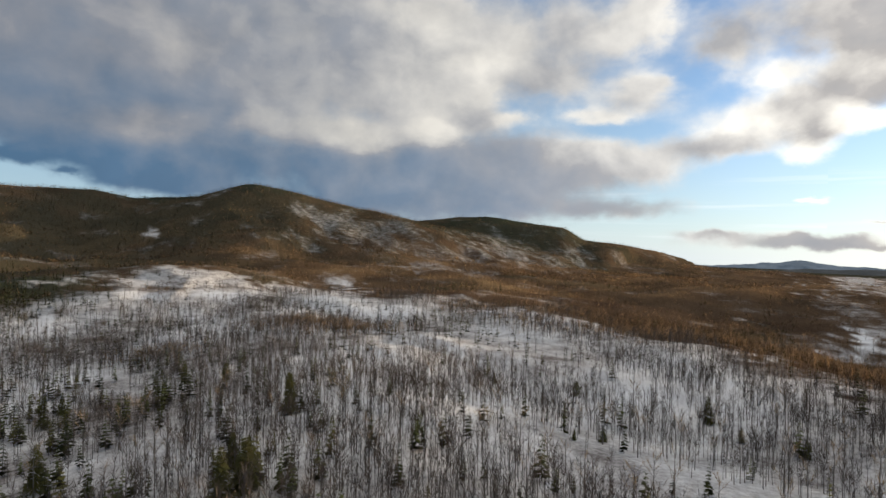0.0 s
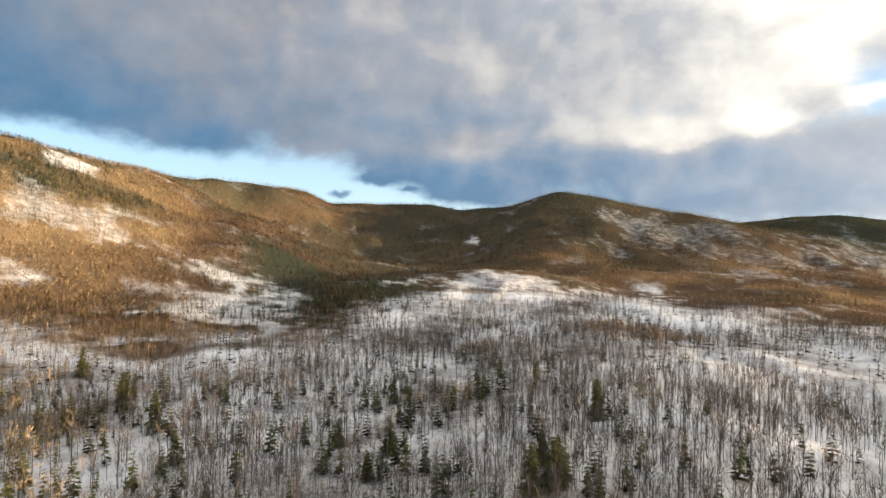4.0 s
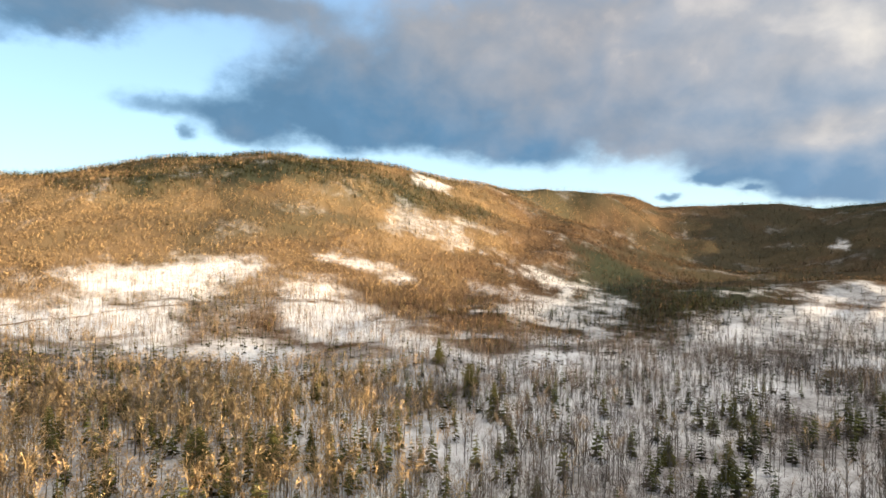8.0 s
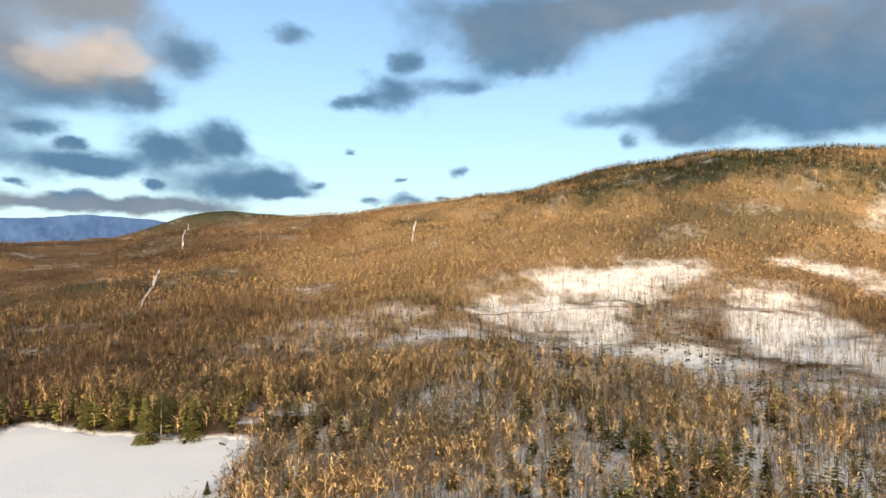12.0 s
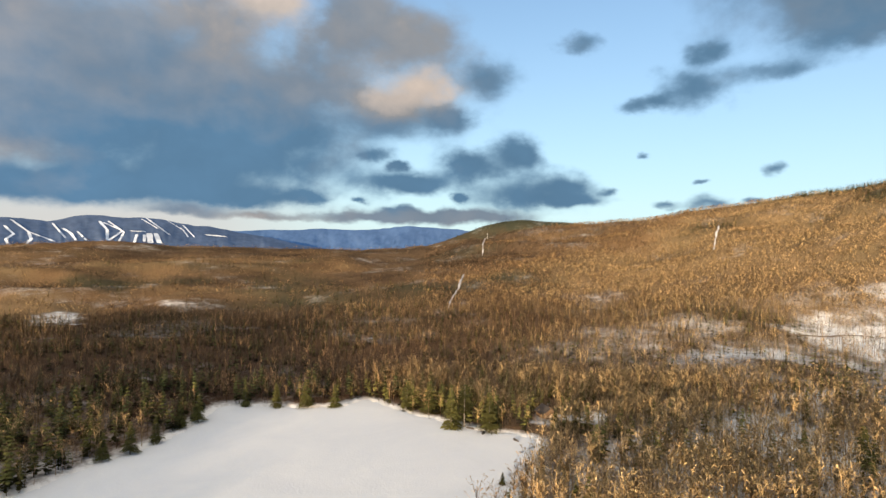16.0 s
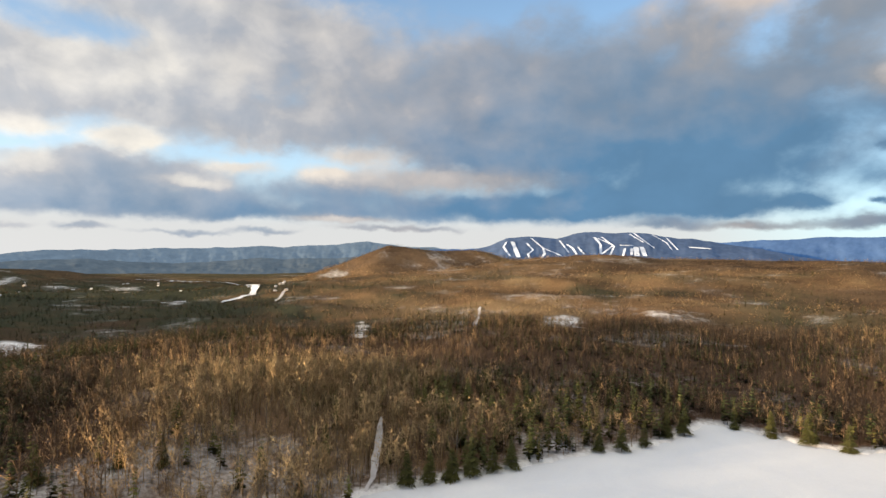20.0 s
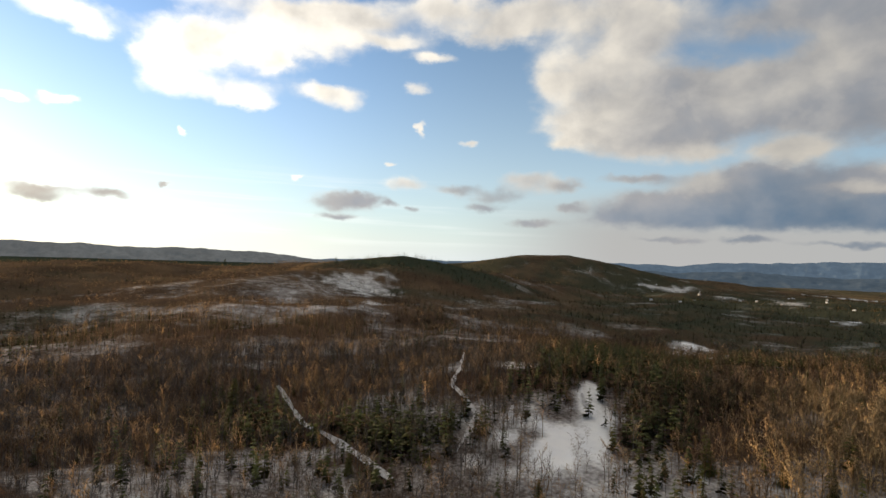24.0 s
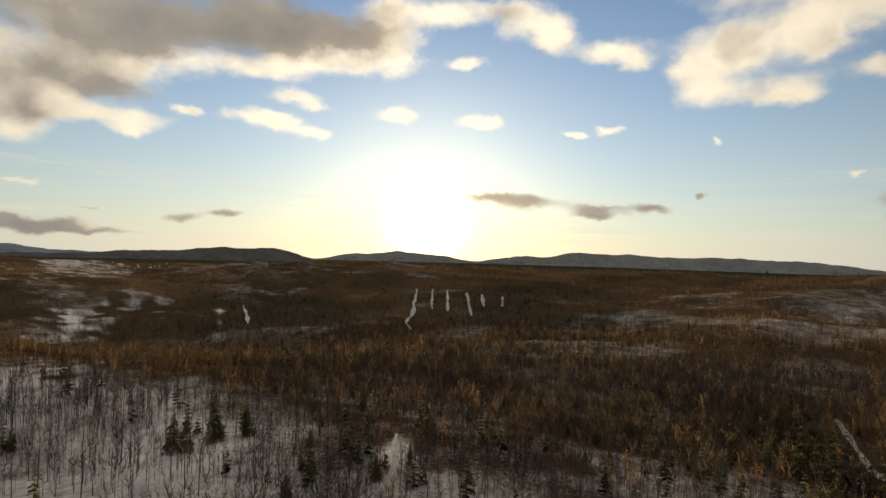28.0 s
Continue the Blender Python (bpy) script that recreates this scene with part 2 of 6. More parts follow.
def build_sky():
    world = bpy.data.worlds.new("evening_sky")
    scene.world = world
    world.use_nodes = True
    t = world.node_tree
    t.nodes.clear()
    d = node(t, "ShaderNodeTexCoord").outputs["Generated"]
    xyz = node(t, "ShaderNodeSeparateXYZ", (d,)).outputs
    # bearing and height in degrees, roughened so that the clouds' rims are ragged
    b = m1(t, "MULTIPLY", m1(t, "ARCTAN2", m1(t, "MULTIPLY", xyz[0], -1.0), xyz[1]), 57.2958)
    b = m1(t, "SUBTRACT", b, SKY_CUT - 360)
    b = m1(t, "ADD", m1(t, "FLOORED_MODULO", b, 360.0), SKY_CUT - 360)
    el = m1(t, "MULTIPLY", m1(t, "ARCSINE", xyz[2]), 57.2958)
    p = node(t, "ShaderNodeCombineXYZ", (b, el, 0.0)).outputs[0]
    flat = node(t, "ShaderNodeVectorMath", (d, (1, 1, 1.6)), operation="MULTIPLY").outputs[0]
    warp = node(t, "ShaderNodeVectorMath", (tex_noise(t, flat, 7.0, 5.0, 0.6, 1), (0.5, 0.5, 0.5)), operation="SUBTRACT").outputs[0]
    curl = node(t, "ShaderNodeVectorMath", (tex_noise(t, flat, 22.0, 5.0, 0.55, 1), (0.5, 0.5, 0.5)), operation="SUBTRACT").outputs[0]
    big = node(t, "ShaderNodeVectorMath", (curl, (3.0, 2.0, 0), node(t, "ShaderNodeVectorMath", (warp, (9.0, 4.5, 0), p), operation="MULTIPLY_ADD").outputs[0]), operation="MULTIPLY_ADD").outputs[0]
    small = node(t, "ShaderNodeVectorMath", (curl, (3.2, 1.6, 0), node(t, "ShaderNodeVectorMath", (warp, (1.6, 0.7, 0), p), operation="MULTIPLY_ADD").outputs[0]), operation="MULTIPLY_ADD").outputs[0]
    # each puff adds its density; smaller puffs lie in front and set the tone there
    heap = None
    for cb, ce, hw, hh, tone in PUFFS:
        turns = [0] + [360] * (cb - 1.8 * hw - 3 < SKY_CUT - 360) + [-360] * (cb + 1.8 * hw + 3 > SKY_CUT)
        for turn in turns:
            src = big if hh > 1.9 else small
            hw, hh = (0.86 * hw, 0.86 * hh) if 226 < cb < 330 and not turn else (hw, hh)
            q = node(t, "ShaderNodeVectorMath", (src, (1 / hw, 1 / hh, 0), (-(cb + turn) / hw, -ce / hh, 0)), operation="MULTIPLY_ADD").outputs[0]
            rr2 = node(t, "ShaderNodeVectorMath", (q, q), operation="DOT_PRODUCT").outputs["Value"]
            w = m1(t, "POWER", 0.34, rr2)
            a = (3.0 / (0.5 + hh)) ** 1.6
            share = node(t, "ShaderNodeVectorMath", {0: (1.0, a, a * tone), "Scale": w}, operation="SCALE").outputs[0]
            heap = node(t, "ShaderNodeVectorMath", (share, (0, 1e-4, 0) if heap is None else heap), operation="ADD").outputs[0]
    cover, weights, tones = node(t, "ShaderNodeSeparateXYZ", (heap,)).outputs
    cover = m1(t, "SUBTRACT", 1.0, m1(t, "POWER", 0.36, cover))
    # broken bright deck overhead, out of view, added to lift the light on the ground
    n0 = tex_noise(t, flat, 2.2, 4.0, 0.5)
    overhead = mapr(t, el, 25.0, 38.0)
    cover = m1(t, "MAXIMUM", cover, m1(t, "MULTIPLY", overhead, m1(t, "MULTIPLY_ADD", n0, 3.0, -0.6)))
    lumps = node(t, "ShaderNodeVectorMath", (d, (1, 1, 1.25)), operation="MULTIPLY").outputs[0]
    n1 = tex_noise(t, lumps, 11.0, 6.0, 0.5, 0, 0.2)
    sunward = way(SUN_BEARING, 40) * 0.04
    shifted = node(t, "ShaderNodeVectorMath", (lumps, tuple(sunward)), operation="ADD").outputs[0]
    n2 = tex_noise(t, shifted, 11.0, 6.0, 0.5, 0, 0.2)
    dens = m1(t, "ADD", cover, m1(t, "MULTIPLY_ADD", n1, 0.75, -0.375))
    alpha = mapr(t, dens, 0.14, 0.74)
    thick = mapr(t, dens, 0.2, 1.0)
    tone = m1(t, "DIVIDE", tones, weights)
    tone = m1(t, "MAXIMUM", tone, m1(t, "MULTIPLY", overhead, 1.05))
    toward = node(t, "ShaderNodeVectorMath", (d, tuple(way(SUN_BEARING, 2.7))), operation="DOT_PRODUCT").outputs["Value"]
    side = m1(t, "MULTIPLY_ADD", toward, 0.5, 0.5)
    relief = m1(t, "MULTIPLY", m1(t, "SUBTRACT", n1, n2), m1(t, "MULTIPLY_ADD", side, 0.5, 0.28))
    n3 = tex_noise(t, flat, 4.0, 4.0, 0.5)
    tone = m1(t, "ADD", tone, m1(t, "ADD", relief, m1(t, "MULTIPLY_ADD", n3, 0.28, -0.17)))
    thin = m1(t, "SUBTRACT", 1.0, thick)
    tone = m1(t, "ADD", tone, m1(t, "MULTIPLY", thin, m1(t, "MULTIPLY", m1(t, "POWER", side, 2.0), 0.4)))
    lit = ramp(t, side, [(0.0, (0.46, 0.37, 0.30)), (0.3, (0.46, 0.39, 0.33)), (0.55, (0.62, 0.56, 0.46)), (0.85, (0.94, 0.86, 0.73)), (1.0, (1.8, 1.62, 1.3))])
    low = ramp(t, side, [(0.0, (0.066, 0.13, 0.20)), (0.3, (0.072, 0.145, 0.23)), (0.55, (0.12, 0.18, 0.25)), (0.85, (0.30, 0.33, 0.37)), (1.0, (0.42, 0.38, 0.33))])
    high = ramp(t, side, [(0.0, (0.17, 0.172, 0.175)), (0.3, (0.21, 0.212, 0.225)), (0.55, (0.30, 0.30, 0.305)), (0.85, (0.43, 0.405, 0.38)), (1.0, (0.62, 0.54, 0.45))])
    cloud = blend(t, mapr(t, tone, 0.08, 0.52, smooth=False), low, high)
    cloud = blend(t, mapr(t, tone, 0.5, 1.0, smooth=False), cloud, lit)
    cloud = blend(t, 1.0, cloud, ramp(t, n1, [(0.25, 0.9), (0.75, 1.1)]), "MULTIPLY")
    sky = node(t, "ShaderNodeTexSky", sky_type="NISHITA", sun_disc=False, sun_elevation=radians(SUN_HEIGHT + 1.5), sun_rotation=radians(360 - SUN_BEARING), altitude=300.0, air_density=1.0, dust_density=0.3, ozone_density=2.0).outputs[0]
    clear = blend(t, 1.0, sky, (0.118, 0.145, 0.172, 1), "MULTIPLY")
    clear = blend(t, mapr(t, side, 0.75, 1.0), clear, blend(t, 1.0, clear, (1.3, 1.35, 1.5, 1), "MULTIPLY"))
    # bright air round the sun and a thin veil along the horizon
    aure = m1(t, "POWER", m1(t, "MAXIMUM", toward, 0.0), 900.0)
    aure2 = m1(t, "POWER", m1(t, "MAXIMUM", toward, 0.0), 60.0)
    veil = m1(t, "MULTIPLY", m1(t, "POWER", 2.718, m1(t, "MULTIPLY", m1(t, "ABSOLUTE", el), m1(t, "MULTIPLY_ADD", side, -0.045, -0.048))), 0.85)
    veil_col = ramp(t, side, [(0.0, (0.44, 0.55, 0.60)), (0.5, (0.55, 0.66, 0.72)), (0.85, (0.78, 0.82, 0.81)), (1.0, (1.12, 1.10, 0.98))])
    clear = blend(t, veil, clear, veil_col)
    warm_rim = m1(t, "MULTIPLY", m1(t, "MULTIPLY", mapr(t, b, 138.0, 160.0), mapr(t, b, 240.0, 222.0)), mapr(t, el, 8.0, 2.5, 0.0, 0.85))
    clear = blend(t, warm_rim, clear, (0.41, 0.385, 0.36, 1))
    # thin streaks of high cloud low in the bright quarter
    drawn = node(t, "ShaderNodeCombineXYZ", (m1(t, "MULTIPLY", b, 0.035), m1(t, "MULTIPLY_ADD", b, -0.012, m1(t, "MULTIPLY", el, 0.85)), 0.0)).outputs[0]
    streaks = mapr(t, tex_noise(t, drawn, 1.3, 4.0, 0.55), 0.5, 0.72)
    streaks = m1(t, "MULTIPLY", streaks, m1(t, "MULTIPLY", mapr(t, el, 0.5, 2.0), mapr(t, el, 9.0, 5.0)))
    clear = blend(t, m1(t, "MULTIPLY", streaks, mapr(t, side, 0.7, 0.92, 0.0, 0.5)), clear, (1.05, 1.03, 0.97, 1))
    full = blend(t, alpha, clear, cloud)
    glow = node(t, "ShaderNodeCombineColor", (m1(t, "MULTIPLY_ADD", aure, 5.0, m1(t, "MULTIPLY", aure2, 0.34)), m1(t, "MULTIPLY_ADD", aure, 4.2, m1(t, "MULTIPLY", aure2, 0.27)), m1(t, "MULTIPLY_ADD", aure, 2.6, m1(t, "MULTIPLY", aure2, 0.13)))).outputs[0]
    full = blend(t, 1.0, full, glow, "ADD")
    bg = node(t, "ShaderNodeBackground", (full, 0.6))
    out = node(t, "ShaderNodeOutputWorld")
    t.links.new(bg.outputs[0], out.inputs[0])


build_sky()


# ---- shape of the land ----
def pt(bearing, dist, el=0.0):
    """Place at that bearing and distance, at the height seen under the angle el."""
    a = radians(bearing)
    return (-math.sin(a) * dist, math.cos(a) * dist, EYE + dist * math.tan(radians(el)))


# level of the low ground by bearing, at 150, 300, 600, 1000 and 2000 m
LOW_R = (0, 150, 300, 600, 1000, 2000, 5000)
LOW = {
    -40: (13, 4, -20, 6, 5), -20: (14, 11, -2, 10, 15), 0: (14, 14, 15, 25, 30), 20: (12, 10, 18, 36, 30), 40: (8, 5, 10, 30, 30),
    60: (5, 3, 8, 50, 40), 80: (4, 2, 15, 110, 40), 100: (4, 2, 18, 66, 40), 120: (2, 1, 13, 52, 40), 140: (0, 0, 9, 33, 40),
    160: (0, 0, 10, 30, 30), 180: (0, 2, -2, 6, 0), 200: (0, 2, -12, -12, -25), 220: (2, 0, -12, -12, -25), 240: (0, 0, 4, 18, -10),
    260: (2, 2, 8, 28, 0), 280: (4, 2, -4, 18, 5), 300: (9, 0, -14, 6, 5),
}
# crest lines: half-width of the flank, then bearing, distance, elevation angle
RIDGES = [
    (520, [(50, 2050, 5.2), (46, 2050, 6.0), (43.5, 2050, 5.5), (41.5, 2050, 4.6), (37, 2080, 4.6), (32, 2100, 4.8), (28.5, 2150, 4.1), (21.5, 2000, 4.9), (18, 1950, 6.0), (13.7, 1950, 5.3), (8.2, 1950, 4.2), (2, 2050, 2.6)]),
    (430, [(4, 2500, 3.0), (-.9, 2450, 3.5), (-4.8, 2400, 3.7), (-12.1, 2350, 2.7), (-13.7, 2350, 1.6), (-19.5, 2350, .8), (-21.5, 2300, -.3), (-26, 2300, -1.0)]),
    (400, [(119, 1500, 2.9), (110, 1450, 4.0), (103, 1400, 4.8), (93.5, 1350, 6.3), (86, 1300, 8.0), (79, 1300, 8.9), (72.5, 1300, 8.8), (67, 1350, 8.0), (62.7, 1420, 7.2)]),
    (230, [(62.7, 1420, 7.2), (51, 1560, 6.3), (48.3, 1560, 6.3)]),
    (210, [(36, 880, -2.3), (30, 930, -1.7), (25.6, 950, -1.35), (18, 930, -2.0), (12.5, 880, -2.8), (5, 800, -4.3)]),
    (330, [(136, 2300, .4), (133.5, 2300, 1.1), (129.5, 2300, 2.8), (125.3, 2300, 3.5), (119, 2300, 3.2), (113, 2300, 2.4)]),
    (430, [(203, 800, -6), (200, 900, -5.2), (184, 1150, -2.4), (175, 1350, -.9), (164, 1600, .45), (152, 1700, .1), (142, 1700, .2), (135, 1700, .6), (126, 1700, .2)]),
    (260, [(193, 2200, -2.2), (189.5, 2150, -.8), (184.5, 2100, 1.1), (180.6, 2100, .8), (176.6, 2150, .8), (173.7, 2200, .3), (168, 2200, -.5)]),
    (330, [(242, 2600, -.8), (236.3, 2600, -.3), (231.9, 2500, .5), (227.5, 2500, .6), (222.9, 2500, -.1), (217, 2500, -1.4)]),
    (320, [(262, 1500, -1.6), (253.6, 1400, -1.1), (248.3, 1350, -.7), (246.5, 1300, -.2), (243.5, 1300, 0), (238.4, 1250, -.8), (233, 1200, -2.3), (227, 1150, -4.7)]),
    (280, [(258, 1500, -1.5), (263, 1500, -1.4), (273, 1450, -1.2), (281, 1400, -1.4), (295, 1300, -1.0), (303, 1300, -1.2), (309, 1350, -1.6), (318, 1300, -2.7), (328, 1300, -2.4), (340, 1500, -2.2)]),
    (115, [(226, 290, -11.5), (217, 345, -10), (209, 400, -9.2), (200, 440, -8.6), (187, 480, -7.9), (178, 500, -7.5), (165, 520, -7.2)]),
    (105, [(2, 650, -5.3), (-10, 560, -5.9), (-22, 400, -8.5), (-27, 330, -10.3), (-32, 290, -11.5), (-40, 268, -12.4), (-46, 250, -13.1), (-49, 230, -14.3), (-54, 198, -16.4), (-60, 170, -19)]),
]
POND = [(22, -179), (-24, -200), (-52, -217), (-80, -226), (-104, -240), (-129, -262), (-150, -238), (-168, -224), (-186, -226), (-184, -200), (-184, -189), (-189, -153), (-196, -129), (-175, -124), (-160, -108), (-130, -100), (-60, -95), (0, -120), (24, -150)]


def rounded(poly, wob):
    """A finer outline with bends and small coves."""
    out = []
    n = len(poly)
    for k in range(n):
        p = [Vector((*poly[(k + j) % n], 0)) for j in (-1, 0, 1, 2)]
        for s in range(5):
            t = s / 5
            c = p[1].lerp(p[2], t)
            sm = 0.5 * ((2 * p[1]) + (p[2] - p[0]) * t + (2 * p[0] - 5 * p[1] + 4 * p[2] - p[3]) * t * t + (3 * p[1] - p[0] - 3 * p[2] + p[3]) * t ** 3)
            c = c.lerp(sm, 0.6) + Vector((noise.noise(c * 0.13), noise.noise(c * 0.13 + Vector((50, 0, 0))), 0)) * wob
            out.append((c.x, c.y))
    return out


POND = rounded(POND, 2.2)


def seg_near(x, y, a, b):
    """Distance to the segment a-b, and how far along it."""
    dx, dy = b[0] - a[0], b[1] - a[1]
    s = np.clip(((x - a[0]) * dx + (y - a[1]) * dy) / (dx * dx + dy * dy + 1e-9), 0, 1)
    return np.hypot(x - a[0] - s * dx, y - a[1] - s * dy), s


def inside(x, y, poly):
    res = np.zeros(x.shape, bool)
    for (x0, y0), (x1, y1) in zip(poly, poly[1:] + poly[:1]):
        hit = ((y0 > y) != (y1 > y)) & (x < (x1 - x0) * (y - y0) / (y1 - y0 + 1e-12) + x0)
        res ^= hit
    return res


def edge_dist(x, y, poly):
    d = np.full(x.shape, 1e9)
    for a, b in zip(poly, poly[1:] + poly[:1]):
        d = np.minimum(d, seg_near(x, y, a, b)[0])
    return d


_rng = np.random.RandomState(7)
_LAT = _rng.rand(256, 256)


def vnoise(x, y):
    """Smooth value noise, -1 to 1."""
    xi, yi = np.floor(x).astype(int), np.floor(y).astype(int)
    u, v = x - xi, y - yi
    u, v = u * u * (3 - 2 * u), v * v * (3 - 2 * v)
    g = lambda i, j: _LAT[(xi + i) & 255, (yi + j) & 255]
    return 2 * (g(0, 0) * (1 - u) * (1 - v) + g(1, 0) * u * (1 - v) + g(0, 1) * (1 - u) * v + g(1, 1) * u * v) - 1


def fbm(x, y, size, octaves=4):
    t, amp = 0, 1
    for k in range(octaves):
        t = t + amp * vnoise(x / size + 17.3 * k, y / size + 9.1 * k)
        size, amp = size / 2.1, amp * 0.5
    return t


LOW_KEYS = sorted(LOW)
LOW_TAB = np.array([[LOW[k][0], *LOW[k], LOW[k][-1]] for k in LOW_KEYS])


def low_ground(x, y):
    r, b = np.hypot(x, y), np.degrees(np.arctan2(-x, y))
    f = ((b + 40) % 360) / 20
    i = np.floor(f).astype(int) % 18
    u = f - np.floor(f)
    u = u * u * (3 - 2 * u)
    row = LOW_TAB[i] * (1 - u)[:, None] + LOW_TAB[(i + 1) % 18] * u[:, None]
    out = np.zeros(x.shape)
    for j in range(len(LOW_R) - 1):
        m = (r >= LOW_R[j]) & (r < LOW_R[j + 1]) if j < len(LOW_R) - 2 else r >= LOW_R[j]
        s = np.clip((r - LOW_R[j]) / (LOW_R[j + 1] - LOW_R[j]), 0, 1)
        out[m] = (row[:, j] * (1 - s) + row[:, j + 1] * s)[m]
    return out


def ground_z(x, y):
    x, y = np.asarray(x, float), np.asarray(y, float)
    r = np.hypot(x, y)
    z0 = low_ground(x, y)
    z, crestness = z0.copy(), np.zeros(x.shape)
    wx, wy = x + 45 * fbm(x, y, 420, 3) * np.clip(r / 1500, 0, 1), y + 45 * fbm(x + 999, y, 420, 3) * np.clip(r / 1500, 0, 1)
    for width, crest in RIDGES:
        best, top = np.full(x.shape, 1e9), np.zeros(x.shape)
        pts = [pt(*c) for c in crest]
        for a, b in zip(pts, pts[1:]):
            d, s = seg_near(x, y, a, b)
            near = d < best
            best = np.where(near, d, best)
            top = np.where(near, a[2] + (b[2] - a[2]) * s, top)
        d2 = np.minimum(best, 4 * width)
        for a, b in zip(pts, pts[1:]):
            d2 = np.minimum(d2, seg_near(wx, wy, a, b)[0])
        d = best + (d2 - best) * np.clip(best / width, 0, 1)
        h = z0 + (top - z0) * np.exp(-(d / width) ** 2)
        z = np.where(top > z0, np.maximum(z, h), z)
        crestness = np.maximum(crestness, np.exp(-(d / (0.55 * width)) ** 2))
    rough = np.clip((r - 120) / 500, 0, 1)
    swell = (1 - crestness) * np.clip((r - 450) / 500, 0, 1) * np.clip((3000 - r) / 1200, 0, 1)
    hill = np.clip((z - z0) / 60, 0, 1)
    z = z + swell * (9 * fbm(x - 70, y + 410, 330, 2) - (5 + 13 * hill) * np.abs(fbm(x + 900, y, 190, 4)) + 2 + 4 * hill)
    folds = fbm((x * 0.8 + y * 0.6) / 1.0, (y * 0.8 - x * 0.6) * 0.45, 62, 3)  # ribs slanting across the near hump
    z = z + 3.2 * folds * (1 - crestness) * np.clip((r - 130) / 80, 0, 1) * np.clip((720 - r) / 150, 0, 1)
    z = z + fbm(x + 311, y - 77, 130, 4) * (1.2 + 4.5 * rough) * np.clip((4200 - r) / 2500, 0.25, 1) * np.clip((r - 60) / 150, 0, 1)
    de = edge_dist(x, y, POND)
    inn = inside(x, y, POND)
    bank = np.where(inn, 0, np.clip(de / 60, 0, 1))
    z = np.where(inn, -0.6, z * bank + (1 - bank) * 0.5)
    return z

# ---- materials ----
def material(name):
    m = bpy.data.materials.new(name)
    m.use_nodes = True
    t = m.node_tree
    t.nodes.clear()
    bsdf = t.nodes.new("ShaderNodeBsdfPrincipled")
    out = t.nodes.new("ShaderNodeOutputMaterial")
    t.links.new(bsdf.outputs[0], out.inputs[0])
    return m, t, bsdf


def plain(name, col, var=0.25, rough=0.9, scale=3.0, other=None, soft=False):
    """Weathered surface: colour varied by noise, from piece to piece and, for woods, by stands and painted shade."""
    m, t, bsdf = material(name)
    pos = node(t, "ShaderNodeTexCoord").outputs["Object"]
    n = tex_noise(t, pos, scale, 5.0)
    isl = node(t, "ShaderNodeNewGeometry").outputs["Random Per Island"]
    obj = node(t, "ShaderNodeObjectInfo").outputs["Random"]
    tone = node(t, "ShaderNodeAttribute", attribute_name="tone").outputs["Fac"]
    if other:
        f = m1(t, "ADD", m1(t, "MULTIPLY_ADD", n, 0.2, m1(t, "MULTIPLY", isl, 0.15)), m1(t, "MULTIPLY", m1(t, "ADD", tone, m1(t, "MULTIPLY", obj, 0.25)), 0.65))
        stand_shade = node(t, "ShaderNodeAttribute", attribute_name="stand_shade").outputs["Fac"]
    else:
        f = m1(t, "ADD", m1(t, "MULTIPLY", n, 0.5), m1(t, "MULTIPLY_ADD", isl, 0.35, m1(t, "MULTIPLY", obj, 0.3)))
    lo, hi = tuple(c * (1 - var) for c in col), tuple(c * (1 + var) for c in col)
    c = ramp(t, f, [(0.15, lo), (0.95, hi)])
    if other:
        # the dark end also paints in shade, the golden end low sunlight
        kinds_and_shade = ramp(t, stand_shade, [(0.0, (1.08, 1.0, 0.86)), (0.3, (0.95, 0.86, 0.74)), (0.55, (0.80, 0.67, 0.57)), (0.75, tuple(0.9 * k for k in other)), (1.0, tuple(0.42 * k for k in other))])
        c = blend(t, 1.0, c, kinds_and_shade, "MULTIPLY")
    t.links.new(c, bsdf.inputs["Base Color"])
    bsdf.inputs["Roughness"].default_value = rough
    bsdf.inputs["Specular IOR Level"].default_value = 0.2
    if soft:  # crowns of countless twigs scatter light like one rounded body
        t.links.new(node(t, "ShaderNodeAttribute", attribute_name="outward").outputs["Vector"], bsdf.inputs["Normal"])
    return m


